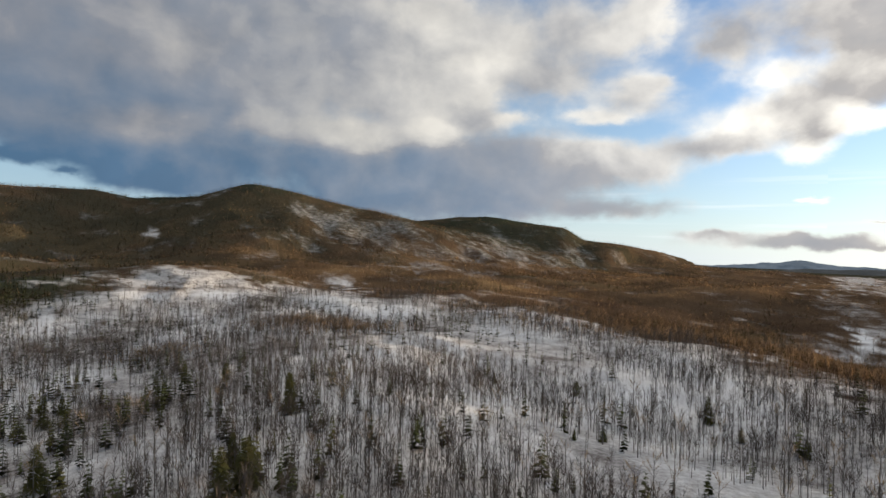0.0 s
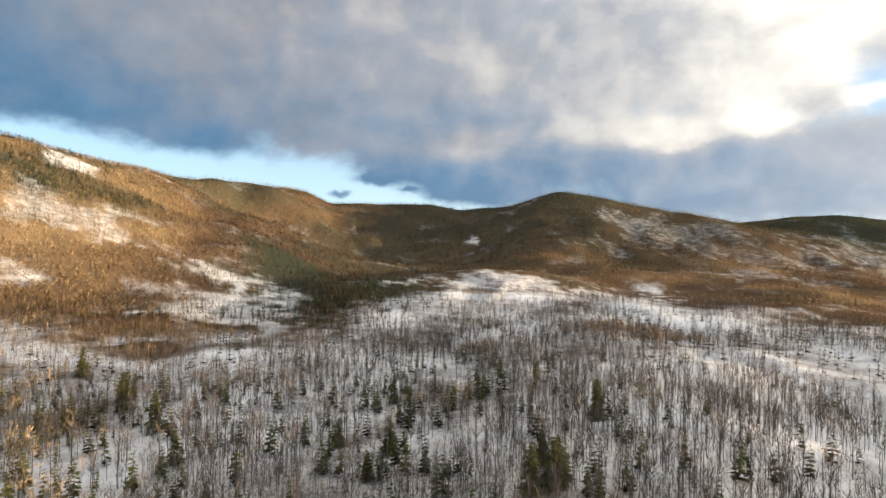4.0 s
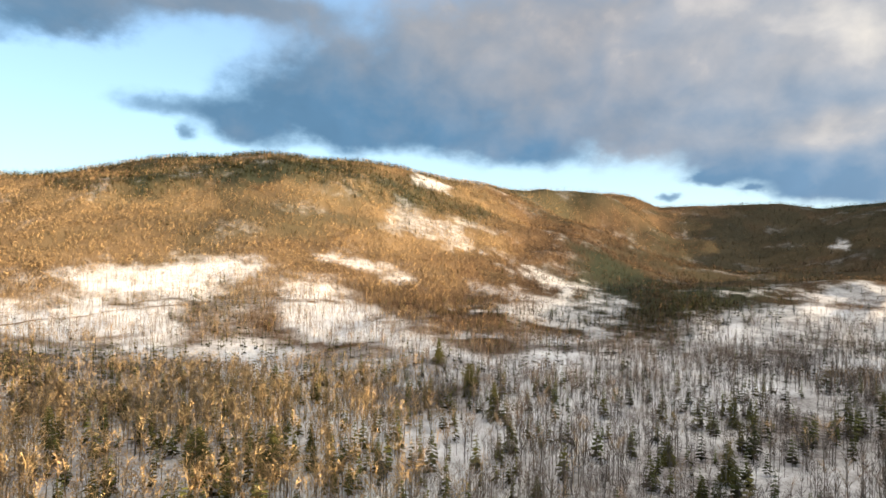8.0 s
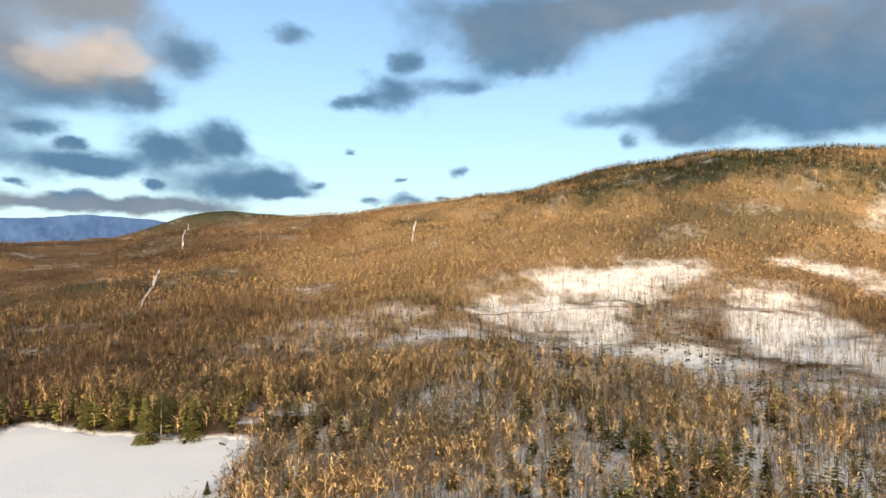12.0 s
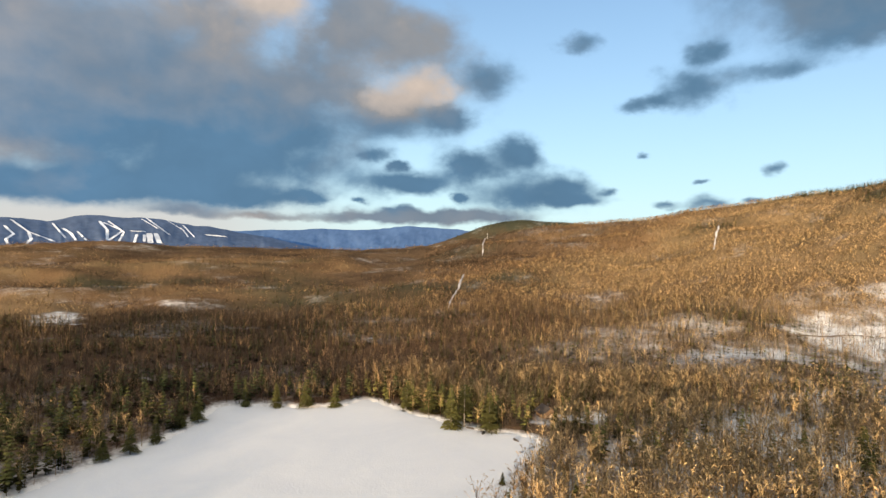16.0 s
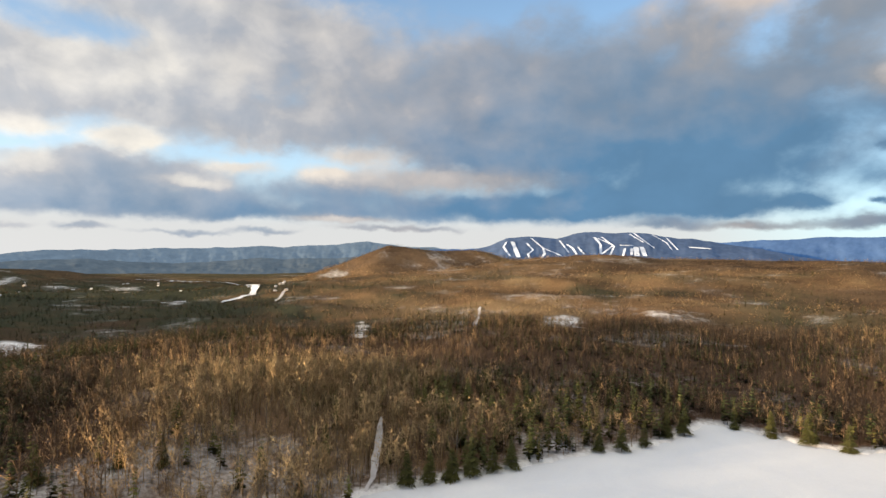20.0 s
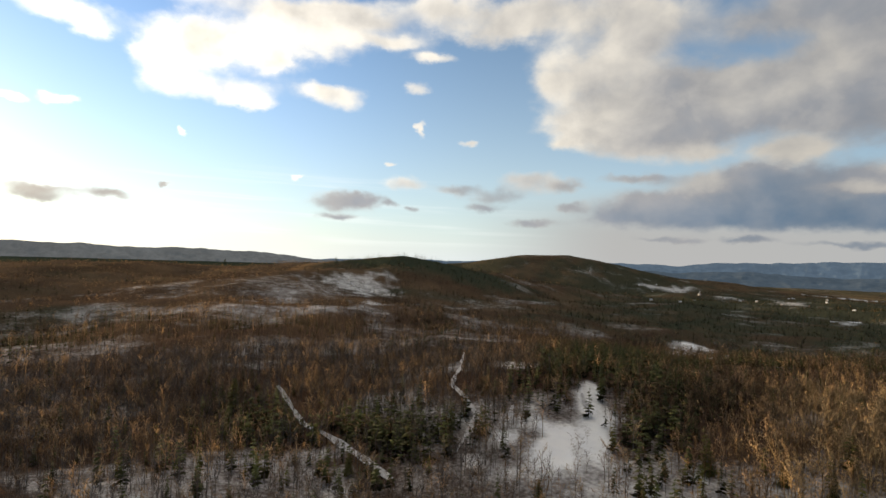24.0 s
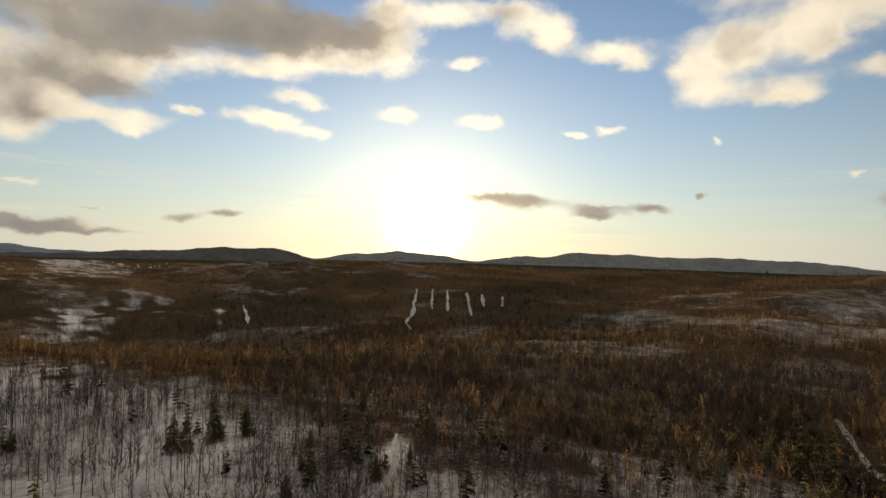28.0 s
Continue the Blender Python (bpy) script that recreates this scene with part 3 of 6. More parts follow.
def ground_material():
    m, t, bsdf = material("snowy_ground")
    pos = node(t, "ShaderNodeTexCoord").outputs["Object"]
    snow = node(t, "ShaderNodeAttribute", attribute_name="snow").outputs["Fac"]
    far = node(t, "ShaderNodeAttribute", attribute_name="far").outputs["Fac"]
    green = node(t, "ShaderNodeAttribute", attribute_name="green").outputs["Fac"]
    fine, mid, wide = tex_noise(t, pos, 0.55, 5.0, 0.65), tex_noise(t, pos, 0.07, 5.0, 0.6), tex_noise(t, pos, 0.008, 4.0, 0.6)
    litter = ramp(t, fine, [(0.3, (0.09, 0.068, 0.052)), (0.6, (0.17, 0.125, 0.09)), (0.8, (0.27, 0.2, 0.145))])
    woods = ramp(t, m1(t, "MULTIPLY_ADD", fine, 0.5, m1(t, "MULTIPLY", wide, 0.5)), [(0.36, (0.08, 0.062, 0.047)), (0.5, (0.185, 0.145, 0.094)), (0.66, (0.32, 0.25, 0.16))])
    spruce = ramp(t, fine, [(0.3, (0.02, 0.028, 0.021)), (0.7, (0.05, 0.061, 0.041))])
    white = ramp(t, mid, [(0.3, (0.74, 0.76, 0.80)), (0.7, (0.86, 0.87, 0.88))])
    stand_shade = node(t, "ShaderNodeAttribute", attribute_name="stand_shade").outputs["Fac"]
    # ground tinted to match, with the same painted shade and sunlight
    kinds_and_shade = blend(t, 1.0, (1, 1, 1, 1), ramp(t, stand_shade, [(0.0, (1.1, 1.0, 0.85)), (0.3, (0.95, 0.86, 0.74)), (0.55, (0.75, 0.63, 0.54)), (1.0, (0.46, 0.41, 0.41))]), "MULTIPLY")
    brown = blend(t, 1.0, blend(t, far, litter, woods), kinds_and_shade, "MULTIPLY")
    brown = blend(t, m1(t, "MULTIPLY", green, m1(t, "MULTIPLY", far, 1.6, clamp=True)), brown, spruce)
    edge = m1(t, "ADD", snow, m1(t, "MULTIPLY", m1(t, "SUBTRACT", m1(t, "MULTIPLY_ADD", mid, 0.5, m1(t, "MULTIPLY", fine, 0.5)), 0.5), 1.25))
    col = blend(t, mapr(t, edge, 0.16, 0.92), brown, white)
    t.links.new(col, bsdf.inputs["Base Color"])
    bsdf.inputs["Roughness"].default_value = 0.9
    bsdf.inputs["Specular IOR Level"].default_value = 0.0
    bump = node(t, "ShaderNodeBump", {"Strength": 0.7, "Distance": 1.5, "Height": fine})
    t.links.new(bump.outputs[0], bsdf.inputs["Normal"])
    return m


def ice_material():
    m, t, bsdf = material("snow_on_ice")
    pos = node(t, "ShaderNodeTexCoord").outputs["Object"]
    a, c = tex_noise(t, pos, 0.03, 5.0, 0.6, 0, 0.6), tex_noise(t, pos, 1.2, 4.0)
    col = ramp(t, m1(t, "MULTIPLY_ADD", a, 0.8, m1(t, "MULTIPLY", c, 0.2)), [(0.3, (0.57, 0.61, 0.68)), (0.7, (0.68, 0.71, 0.755))])
    t.links.new(col, bsdf.inputs["Base Color"])
    bsdf.inputs["Roughness"].default_value = 0.8
    t.links.new(node(t, "ShaderNodeBump", {"Strength": 0.25, "Distance": 0.4, "Height": c}).outputs[0], bsdf.inputs["Normal"])
    return m


def let_through(m, amount):
    """Lets part of the light through thin twigs and needles."""
    t = m.node_tree
    bsdf = next(n for n in t.nodes if n.type == "BSDF_PRINCIPLED")
    out = next(n for n in t.nodes if n.type == "OUTPUT_MATERIAL")
    thin = t.nodes.new("ShaderNodeBsdfTranslucent")
    t.links.new(bsdf.inputs["Base Color"].links[0].from_socket, thin.inputs["Color"])
    if bsdf.inputs["Normal"].links:
        t.links.new(bsdf.inputs["Normal"].links[0].from_socket, thin.inputs["Normal"])
    mix = node(t, "ShaderNodeMixShader", (amount, bsdf.outputs[0], thin.outputs[0]))
    t.links.new(mix.outputs[0], out.inputs[0])


GROUND, ICE = ground_material(), ice_material()
BARK = plain("grey_bark", (0.115, 0.106, 0.098), 0.45)
TWIG = plain("bare_twigs", (0.41, 0.33, 0.22), 0.4, other=(0.5, 0.46, 0.46))
WOODS = plain("twigs_of_the_woods", (0.51, 0.40, 0.24), 0.52, other=(0.58, 0.51, 0.515), soft=True)
FIRS = plain("needles_of_the_woods", (0.112, 0.122, 0.040), 0.65, other=(0.8, 0.85, 0.9), soft=True)
FAR_WOODS = plain("twigs_of_the_far_woods", (0.45, 0.355, 0.22), 0.28, other=(0.58, 0.51, 0.515), soft=True)
let_through(FAR_WOODS, 0.10)
let_through(WOODS, 0.10)
let_through(FIRS, 0.12)
GREY_TWIG = plain("grey_twigs", (0.172, 0.158, 0.146), 0.45, other=(0.8, 0.74, 0.7))
NEEDLE = plain("dark_needles", (0.12, 0.13, 0.046), 0.5, other=(0.8, 0.85, 0.9))
let_through(TWIG, 0.15)
let_through(NEEDLE, 0.15)

# ---- cover of the land ----
# open snowy places: bearing, distance, half-width, half-depth in metres, amount
OPEN_A = [
    (25.1, 590, 107, 268, 0.66), (-10.1, 378, 101, 135, 0.68), (2.2, 1154, 64, 120, 0.60), (10.0, 830, 30, 96, 0.90), (12.6, 1557, 59, 148, 0.62), (7.1, 1521, 149, 190, 0.55),
    (0.8, 1414, 182, 90, 0.50), (-6.6, 1686, 160, 290, 0.62), (-12.7, 1960, 92, 130, 0.60), (2.5, 1118, 129, 68, 0.55), (-9.1, 202, 7, 42, 0.85), (-4.1, 206, 10, 35, 0.80),
    (-30.8, 288, 33, 116, 0.72), (7.9, 321, 25, 29, 0.90), (16.5, 265, 38, 30, 0.70), (27.3, 1477, 16, 59, 1.00), (27.3, 623, 95, 202, 0.70),
    (13.6, 744, 63, 174, 0.70),
]
OPEN_B = [
    (9.4, 324, 41, 74, 0.75), (-1.8, 470, 60, 198, 0.65), (54.1, 603, 24, 128, 0.50), (58.5, 940, 27, 61, 0.60), (46.8, 505, 17, 40, 0.70), (34.9, 513, 7, 42, 1.00),
    (40.1, 340, 31, 58, 0.65), (58.7, 222, 6, 32, 0.90), (48.5, 226, 14, 44, 0.60), (-6.0, 218, 18, 49, 0.75), (22.1, 189, 14, 37, 0.65), 
    (55.4, 678, 40, 54, 0.50),
]
OPEN_C = [
    (66.9, 890, 17, 76, 0.55), (61.5, 888, 66, 51, 0.60), (50.4, 594, 57, 148, 0.70),
    (63.3, 1163, 29, 47, 1.00), (29.8, 604, 59, 160, 0.65), (41.9, 367, 28, 70, 0.60), (74.8, 211, 28, 45, 0.70), (91.8, 190, 28, 8, 0.80), (110.0, 410, 15, 50, 0.60),
    (104.2, 272, 27, 36, 0.65), (118.1, 282, 11, 12, 1.0), (122.9, 274, 9, 12, 1.0), (120.4, 278, 10, 8, 0.95), (118.9, 489, 10, 24, 0.70), (75.2, 210, 26, 35, 0.75), (91.4, 183, 26, 19, 0.60),
    (116.7, 214, 24, 26, 0.62),
]
OPEN_D = [
    (105.9, 380, 34, 60, 0.50), (103.2, 270, 28, 34, 0.55), (118.8, 490, 9, 23, 0.70), (166.8, 626, 22, 40, 0.60), (158.7, 696, 17, 22, 0.60), (119.0, 492, 7, 20, 0.80),
    (110.9, 398, 7, 30, 0.60), (167.0, 625, 16, 55, 0.50), (157.1, 686, 37, 30, 0.36), (123.2, 1751, 93, 436, 0.45), (179.5, 1686, 43, 389, 0.60), (158.9, 696, 9, 18, 0.70),
    (166.7, 638, 15, 30, 0.80), (187.5, 551, 8, 78, 0.80), (215.7, 667, 15, 44, 1.00), (172.0, 1220, 106, 172, 0.30), (178.7, 598, 37, 142, 0.35), (199.9, 200, 42, 17, 0.48),
    
]
OPEN_E = [
    (216.2, 649, 16, 35, 1.00), (187.3, 567, 7, 103, 0.80), (248.1, 914, 48, 146, 0.75),
    (252.7, 916, 28, 82, 0.45), (257.5, 862, 45, 58, 0.30), (204.4, 1114, 15, 77, 0.90), (217.8, 2188, 75, 60, 0.95), (213.8, 1876, 40, 45, 0.85), (208.3, 1782, 33, 158, 0.80),
    (189.8, 1879, 46, 65, 0.70), (253.6, 844, 120, 92, 0.40), (294.3, 178, 6, 14, 0.90), (261.5, 186, 35, 28, 0.50), (318.8, 212, 35, 56, 0.72), (253.7, 851, 18, 33, 0.40),
    (311.6, 803, 7, 71, 0.90),
]
OPEN_F = [
    (323.4, 774, 6, 42, 1.00), (316.6, 892, 11, 34, 0.60), (318.9, 853, 10, 27, 0.60), (290.1, 222, 39, 81, 0.36), (323.1, 1990, 91, 793, 0.90), (309.2, 2232, 144, 884, 0.60),
]
OPEN = OPEN_A + OPEN_B + OPEN_C + OPEN_D + OPEN_E + OPEN_F
# the broad snowy clearing on the sunlit hillside, and the brown stand left in it
HILL_SNOW = [
    (88, 640, 95, 75, 0.88), (94.5, 520, 60, 90, 0.98), (90, 500, 42, 80, 0.98), (83, 665, 60, 52, 0.8), (72.5, 520, 48, 75, 0.95), (69, 470, 45, 48, 0.95), (65.5, 440, 30, 34, 0.8),
    (75.5, 600, 45, 35, 0.9), (71, 715, 58, 22, 0.72), (66.5, 690, 25, 20, 0.65), (63.5, 895, 60, 32, 0.5), (55, 610, 30, 25, 0.6), (99, 560, 30, 40, 0.6), (104, 430, 28, 40, 0.85), (107.5, 400, 14, 30, 0.7),
]
FARM_SNOW = [  # the clearing among dark firs beyond the woods
    (228.6, 204, 21, 30, 1.2), (224.6, 214, 9, 30, 1.15), (232.6, 214, 12, 12, 0.95), (232.9, 342, 15, 36, 0.75), (225.0, 262, 4, 26, 0.9), (236.0, 195, 8, 10, 0.7),
]
HILL_BROWN = [(230.5, 216, 5, 7, 0.7), (232.0, 198, 4, 6, 0.6), (82.3, 515, 27, 44, 1.0), (79.5, 610, 12, 25, 0.5), (97, 590, 12, 18, 0.5)]
# evergreen groves, alike; a few are added in place of shade and haze
GROVES_A = [
    (81.6, 1050, 238, 108, 0.90), (93.6, 338, 37, 44, 0.60), (89.1, 386, 20, 36, 0.80), (53.4, 1457, 193, 187, 0.70), (40.5, 566, 47, 123, 0.70), (41.1, 1122, 130, 222, 0.30),
    (32.6, 2076, 42, 145, 0.80), (57.3, 174, 17, 12, 0.90), (97.4, 239, 9, 34, 0.60), (41.5, 649, 65, 290, 0.50), (21.1, 243, 16, 49, 0.60), (19.3, 170, 7, 18, 0.90),
    (36.0, 174, 18, 18, 0.70), (24.2, 250, 19, 40, 0.60), (34.3, 254, 10, 52, 0.80), (16.9, 1855, 127, 154, 0.80), (-6.5, 2331, 260, 226, 0.90), (5.2, 449, 23, 71, 0.50),
    (36.5, 236, 6, 52, 0.70),
]
GROVES_B = [
    (77.4, 1030, 246, 108, 0.95), (87.6, 972, 71, 41, 0.50), (74.5, 846, 95, 28, 0.60), (62.9, 1040, 102, 40, 0.70), (96.7, 370, 84, 56, 0.75), (129.0, 297, 23, 49, 0.80),
    (121.4, 288, 9, 50, 0.70), (94.2, 184, 28, 20, 0.60), (126.7, 2168, 274, 38, 0.60), (156.9, 316, 17, 56, 0.70), (172.0, 234, 30, 33, 0.50), (148.2, 318, 31, 34, 0.50),
    (130.4, 287, 23, 47, 0.80), (121.7, 270, 7, 28, 0.70), (157.8, 505, 57, 123, 0.50), (146.7, 790, 51, 156, 0.40), (160.1, 310, 34, 50, 0.80), (176.3, 214, 27, 20, 0.90),
    (157.1, 366, 44, 54, 0.60),
]
GROVES_C = [
    (189.4, 592, 180, 136, 0.80), (212.0, 494, 38, 118, 0.90), (203.6, 763, 46, 95, 0.80), (148.8, 848, 44, 142, 0.60), (221.8, 437, 36, 179, 0.90), (244.2, 226, 24, 30, 0.90),
    (258.3, 302, 10, 46, 0.60), (244.5, 1154, 180, 86, 0.60), (217.3, 209, 18, 42, 0.70), (209.3, 670, 50, 62, 0.80), (230.9, 243, 21, 14, 0.50), (245.3, 210, 25, 36, 0.80),
    # bearings 209 to 240: added to darken the valley plain in place of haze
    (312.5, 204, 16, 18, 0.80), (305.5, 152, 6, 9, 0.80), (296.3, 158, 6, 12, 0.60), (209.0, 1500, 420, 750, 0.85), (222.0, 2100, 300, 500, 0.80), (240.0, 2300, 400, 300, 0.70),
    (20.0, 1980, 420, 150, 0.95),
]
GROVES_D = [
    # 22, -4, 35 and 36: added to darken the shaded mountain and valley
    (22.0, 1650, 600, 380, 0.55), (-4.0, 2050, 520, 420, 0.75), (35.0, 1450, 260, 480, 0.55), (36.0, 950, 140, 260, 0.50), (82.0, 1230, 330, 100, 0.95), (96.0, 1290, 160, 70, 0.85),
    (70.0, 1290, 220, 80, 0.85), (52.0, 1500, 200, 90, 0.70), (80.0, 990, 220, 40, 0.55), (62.0, 1000, 120, 60, 0.40), (47.0, 620, 55, 140, 0.90), (44.0, 850, 80, 200, 0.90),
    (92.0, 330, 130, 60, 0.65), (80.0, 300, 90, 45, 0.60), (128.0, 300, 40, 50, 0.50), (112.0, 330, 60, 60, 0.40), (168.0, 300, 90, 70, 0.75), (150.0, 300, 60, 50, 0.60),
    (134.0, 288, 60, 20, 0.95),
]
GROVES_E = [
    (126.0, 258, 45, 22, 0.95), (146.0, 302, 45, 18, 0.85), (159.0, 300, 45, 22, 0.90), (170.0, 262, 50, 20, 0.95), (112.0, 235, 40, 25, 0.60), (158.0, 430, 120, 60, 0.55),
    (140.0, 520, 110, 60, 0.45), (186.0, 600, 120, 50, 0.80), (197.0, 660, 140, 60, 0.80), (205.0, 900, 200, 120, 0.80), (66.0, 300, 60, 40, 0.40), (103.0, 300, 70, 50, 0.50),
    # 126 at 2260 m: thickened to darken a hill under cloud shade
    (120.0, 430, 120, 60, 0.35), (36.0, 720, 70, 150, 0.90), (40.0, 620, 60, 110, 0.85), (126.0, 2260, 330, 170, 0.85), (38.0, 1150, 130, 160, 0.60), (43.0, 560, 40, 60, 0.80),
    (241.0, 212, 22, 24, 0.90), (245.0, 225, 18, 20, 0.80), (224.5, 330, 26, 60, 0.95), (218.5, 372, 45, 60, 0.90), (257.0, 250, 26, 26, 0.70), (206.0, 620, 90, 70, 0.85), (232.0, 262, 26, 14, 0.80), (242.0, 1230, 200, 120, 0.95), (236.0, 1180, 150, 100, 0.90),
]
GROVES = GROVES_A + GROVES_B + GROVES_C + GROVES_D + GROVES_E
# single tall evergreens: bearing, distance, height
PINES_A = [
    (14.8, 238, 11.7), (20.6, 264, 12.8), (-13.4, 252, 10.9), (-25.2, 238, 11.7), (-16.0, 200, 6.8), (-27.9, 223, 6.2), (24.2, 290, 12.4), (33.5, 273, 10.3),
    (34.8, 260, 14.1), (19.9, 169, 11.8), (18.4, 168, 10.8), (-13.3, 191, 4.3), (-5.4, 271, 5.8), (-33.0, 222, 3.7), (56.7, 235, 18.1), (40.2, 198, 11.2),
    (35.2, 184, 14.8), (14.8, 214, 16.6), (18.7, 152, 16.5), (20.9, 148, 16.2), (55.1, 198, 12.4), (59.2, 277, 20.9), (37.3, 166, 9.8), (78.4, 181, 19.0),
    (85.2, 178, 20.8), (59.5, 307, 9.8), (62.4, 360, 11.3), (96.5, 246, 16.2), (52.3, 164, 7.8), (74.8, 201, 11.4), (82.5, 176, 12.4),
]
PINES_B = [
    (62.3, 355, 18.7), (59.2, 289, 18.6), (74.5, 184, 9.6), (92.5, 168, 10.0), (96.7, 167, 9.9), (103.2, 168, 9.0), (132.0, 266, 15.9), (130.5, 257, 16.9),
    (128.0, 246, 16.2), (128.2, 242, 18.7), (130.7, 247, 20.4), (132.0, 246, 19.0), (134.3, 266, 17.4), (136.5, 273, 16.3), (146.4, 281, 15.2), (143.6, 280, 13.6),
    (121.7, 251, 11.0), (126.8, 187, 5.5), (120.6, 196, 6.8), (152.0, 289, 12.4), (149.2, 284, 13.8), (182.5, 188, 13.1), (180.2, 190, 13.2), (178.0, 193, 13.4),
    (176.0, 198, 14.8), (174.0, 202, 12.7), (172.1, 206, 11.7), (192.9, 182, 8.5), (190.6, 216, 12.1), (161.6, 236, 13.1), (163.7, 232, 11.6),
]
PINES_C = [
    (159.6, 245, 12.1), (156.1, 268, 13.1), (157.6, 261, 12.8), (214.5, 197, 13.4), (208.5, 201, 9.1), (251.8, 232, 7.7), (229.6, 169, 7.0), (248.5, 190, 8.8),
    (246.2, 187, 7.6), (259.5, 277, 18.0), (204.9, 199, 9.0), (191.8, 221, 8.6), (255.1, 244, 5.4), (262.4, 179, 6.3), (252.0, 228, 6.3), (293.2, 165, 4.8),
    (291.5, 199, 8.9), (315.3, 185, 12.6), (314.2, 183, 11.5), (309.0, 191, 10.8), (303.0, 176, 6.1), (293.2, 160, 4.7), (296.5, 150, 7.2), (305.2, 143, 6.1),
    (327.2, 216, 7.2), (311.8, 190, 15.0), (312.1, 228, 6.2),
]
PINES = PINES_A + PINES_B + PINES_C
# cut lanes, roads and the river: name, width, (bearing, distance) along it
LANES = [
    ('ski_trail', 7, [(292.90, 933), (293.20, 743), (293.90, 634), (293.40, 611)]),
    ('ski_trail', 6, [(291.30, 925), (291.40, 726)]),
    ('ski_trail', 6, [(289.80, 892), (289.80, 712)]),
    ('ski_trail', 6, [(287.90, 851), (287.40, 660)]),
    ('ski_trail', 7, [(286.40, 814), (286.20, 736)]),
    ('ski_trail', 7, [(284.40, 790), (284.40, 737)]),
    ('ski_trail', 7, [(309.60, 843), (309.10, 683)]),
    ('forest_path', 4, [(294.70, 189), (294.90, 157), (295.10, 140)]),
    ('forest_road', 5, [(255.60, 309), (253.10, 250), (247.70, 208), (244.30, 184)]),
    ('forest_road', 5, [(237.30, 416), (238.30, 276), (235.80, 234), (237.80, 201)]),
    ('forest_road', 3.5, [(232.30, 244), (232.60, 228)]),
    ('forest_road', 5, [(225.90, 260), (224.80, 238)]),
    ('power_line_cut', 4.5, [(107.30, 1111), (107.70, 899)]),
    ('power_line_cut', 4.5, [(128.70, 2122), (129.20, 1103)]),
    ('power_line_cut', 4.5, [(131.00, 873), (132.00, 679), (132.60, 608)]),
    ('hill_road', 3.5, [(106.30, 486), (100.10, 513), (96.70, 541), (91.60, 549), (86.00, 553), (78.00, 569), (70.10, 608)]),
    ('forest_road', 3.5, [(185.10, 257), (185.20, 223), (185.80, 193), (186.90, 181)]),
    ('forest_road', 5, [(175.40, 783), (175.90, 516)]),
    ('river_road', 10, [(194.60, 1154), (195.50, 991)]),
    ('river', 18, [(207.50, 2368), (205.00, 2290), (202.30, 2030), (199.60, 1924), (198.60, 1900)]),
    ('river', 15, [(198.50, 1420), (197.70, 1330), (197.30, 1228), (197.80, 1150), (198.60, 1096), (200.40, 1040)]),
    ('river', 14, [(204.80, 4109), (200.00, 4053)]),
    ('river', 12, [(205.50, 1137), (203.40, 1095)]),
]


def patches(x, y, items, rough, ragged):
    """Sum of elliptical patches, each turned along its bearing."""
    out = np.zeros(x.shape)
    rag1, rag2 = fbm(x + 50, y, 60, 3), fbm(x - 50, y + 20, 14, 2)
    for ob, dist, hw, hd, amount in items:
        cx, cy, _ = pt(ob, dist)
        a = radians(ob)
        near = np.hypot(x - cx, y - cy) < 1.8 * max(hw, hd)
        xx, yy = x[near] - cx, y[near] - cy
        q = np.hypot((xx * math.cos(a) + yy * math.sin(a)) / hw, (-xx * math.sin(a) + yy * math.cos(a)) / hd)
        q = q + (rough * rag1 + ragged * rag2)[near]
        out[near] = np.maximum(out[near], amount * np.clip((1.45 - q) / 0.9, 0, 1))
    return out


def lane_gap(x, y):
    """Distance outside the nearest lane's edge."""
    d = np.full(x.shape, 1e9)
    for _, w, line in LANES:
        p = [pt(*q) for q in line]
        for a, b in zip(p, p[1:]):
            d = np.minimum(d, seg_near(x, y, a, b)[0] - w / 2)
    return d


# how far the snowy floor shows through the near woods, by bearing
SNOW_REACH = [(-70, 190), (-60, 190), (-49, 226), (-40, 262), (-30, 305), (-22, 480), (-10, 560), (0, 640), (20, 720), (35, 600), (45, 450), (60, 430), (80, 420), (98, 390), (108, 300), (120, 230), (150, 230), (180, 225), (200, 230), (220, 200), (250, 185), (270, 195), (290, 190)]


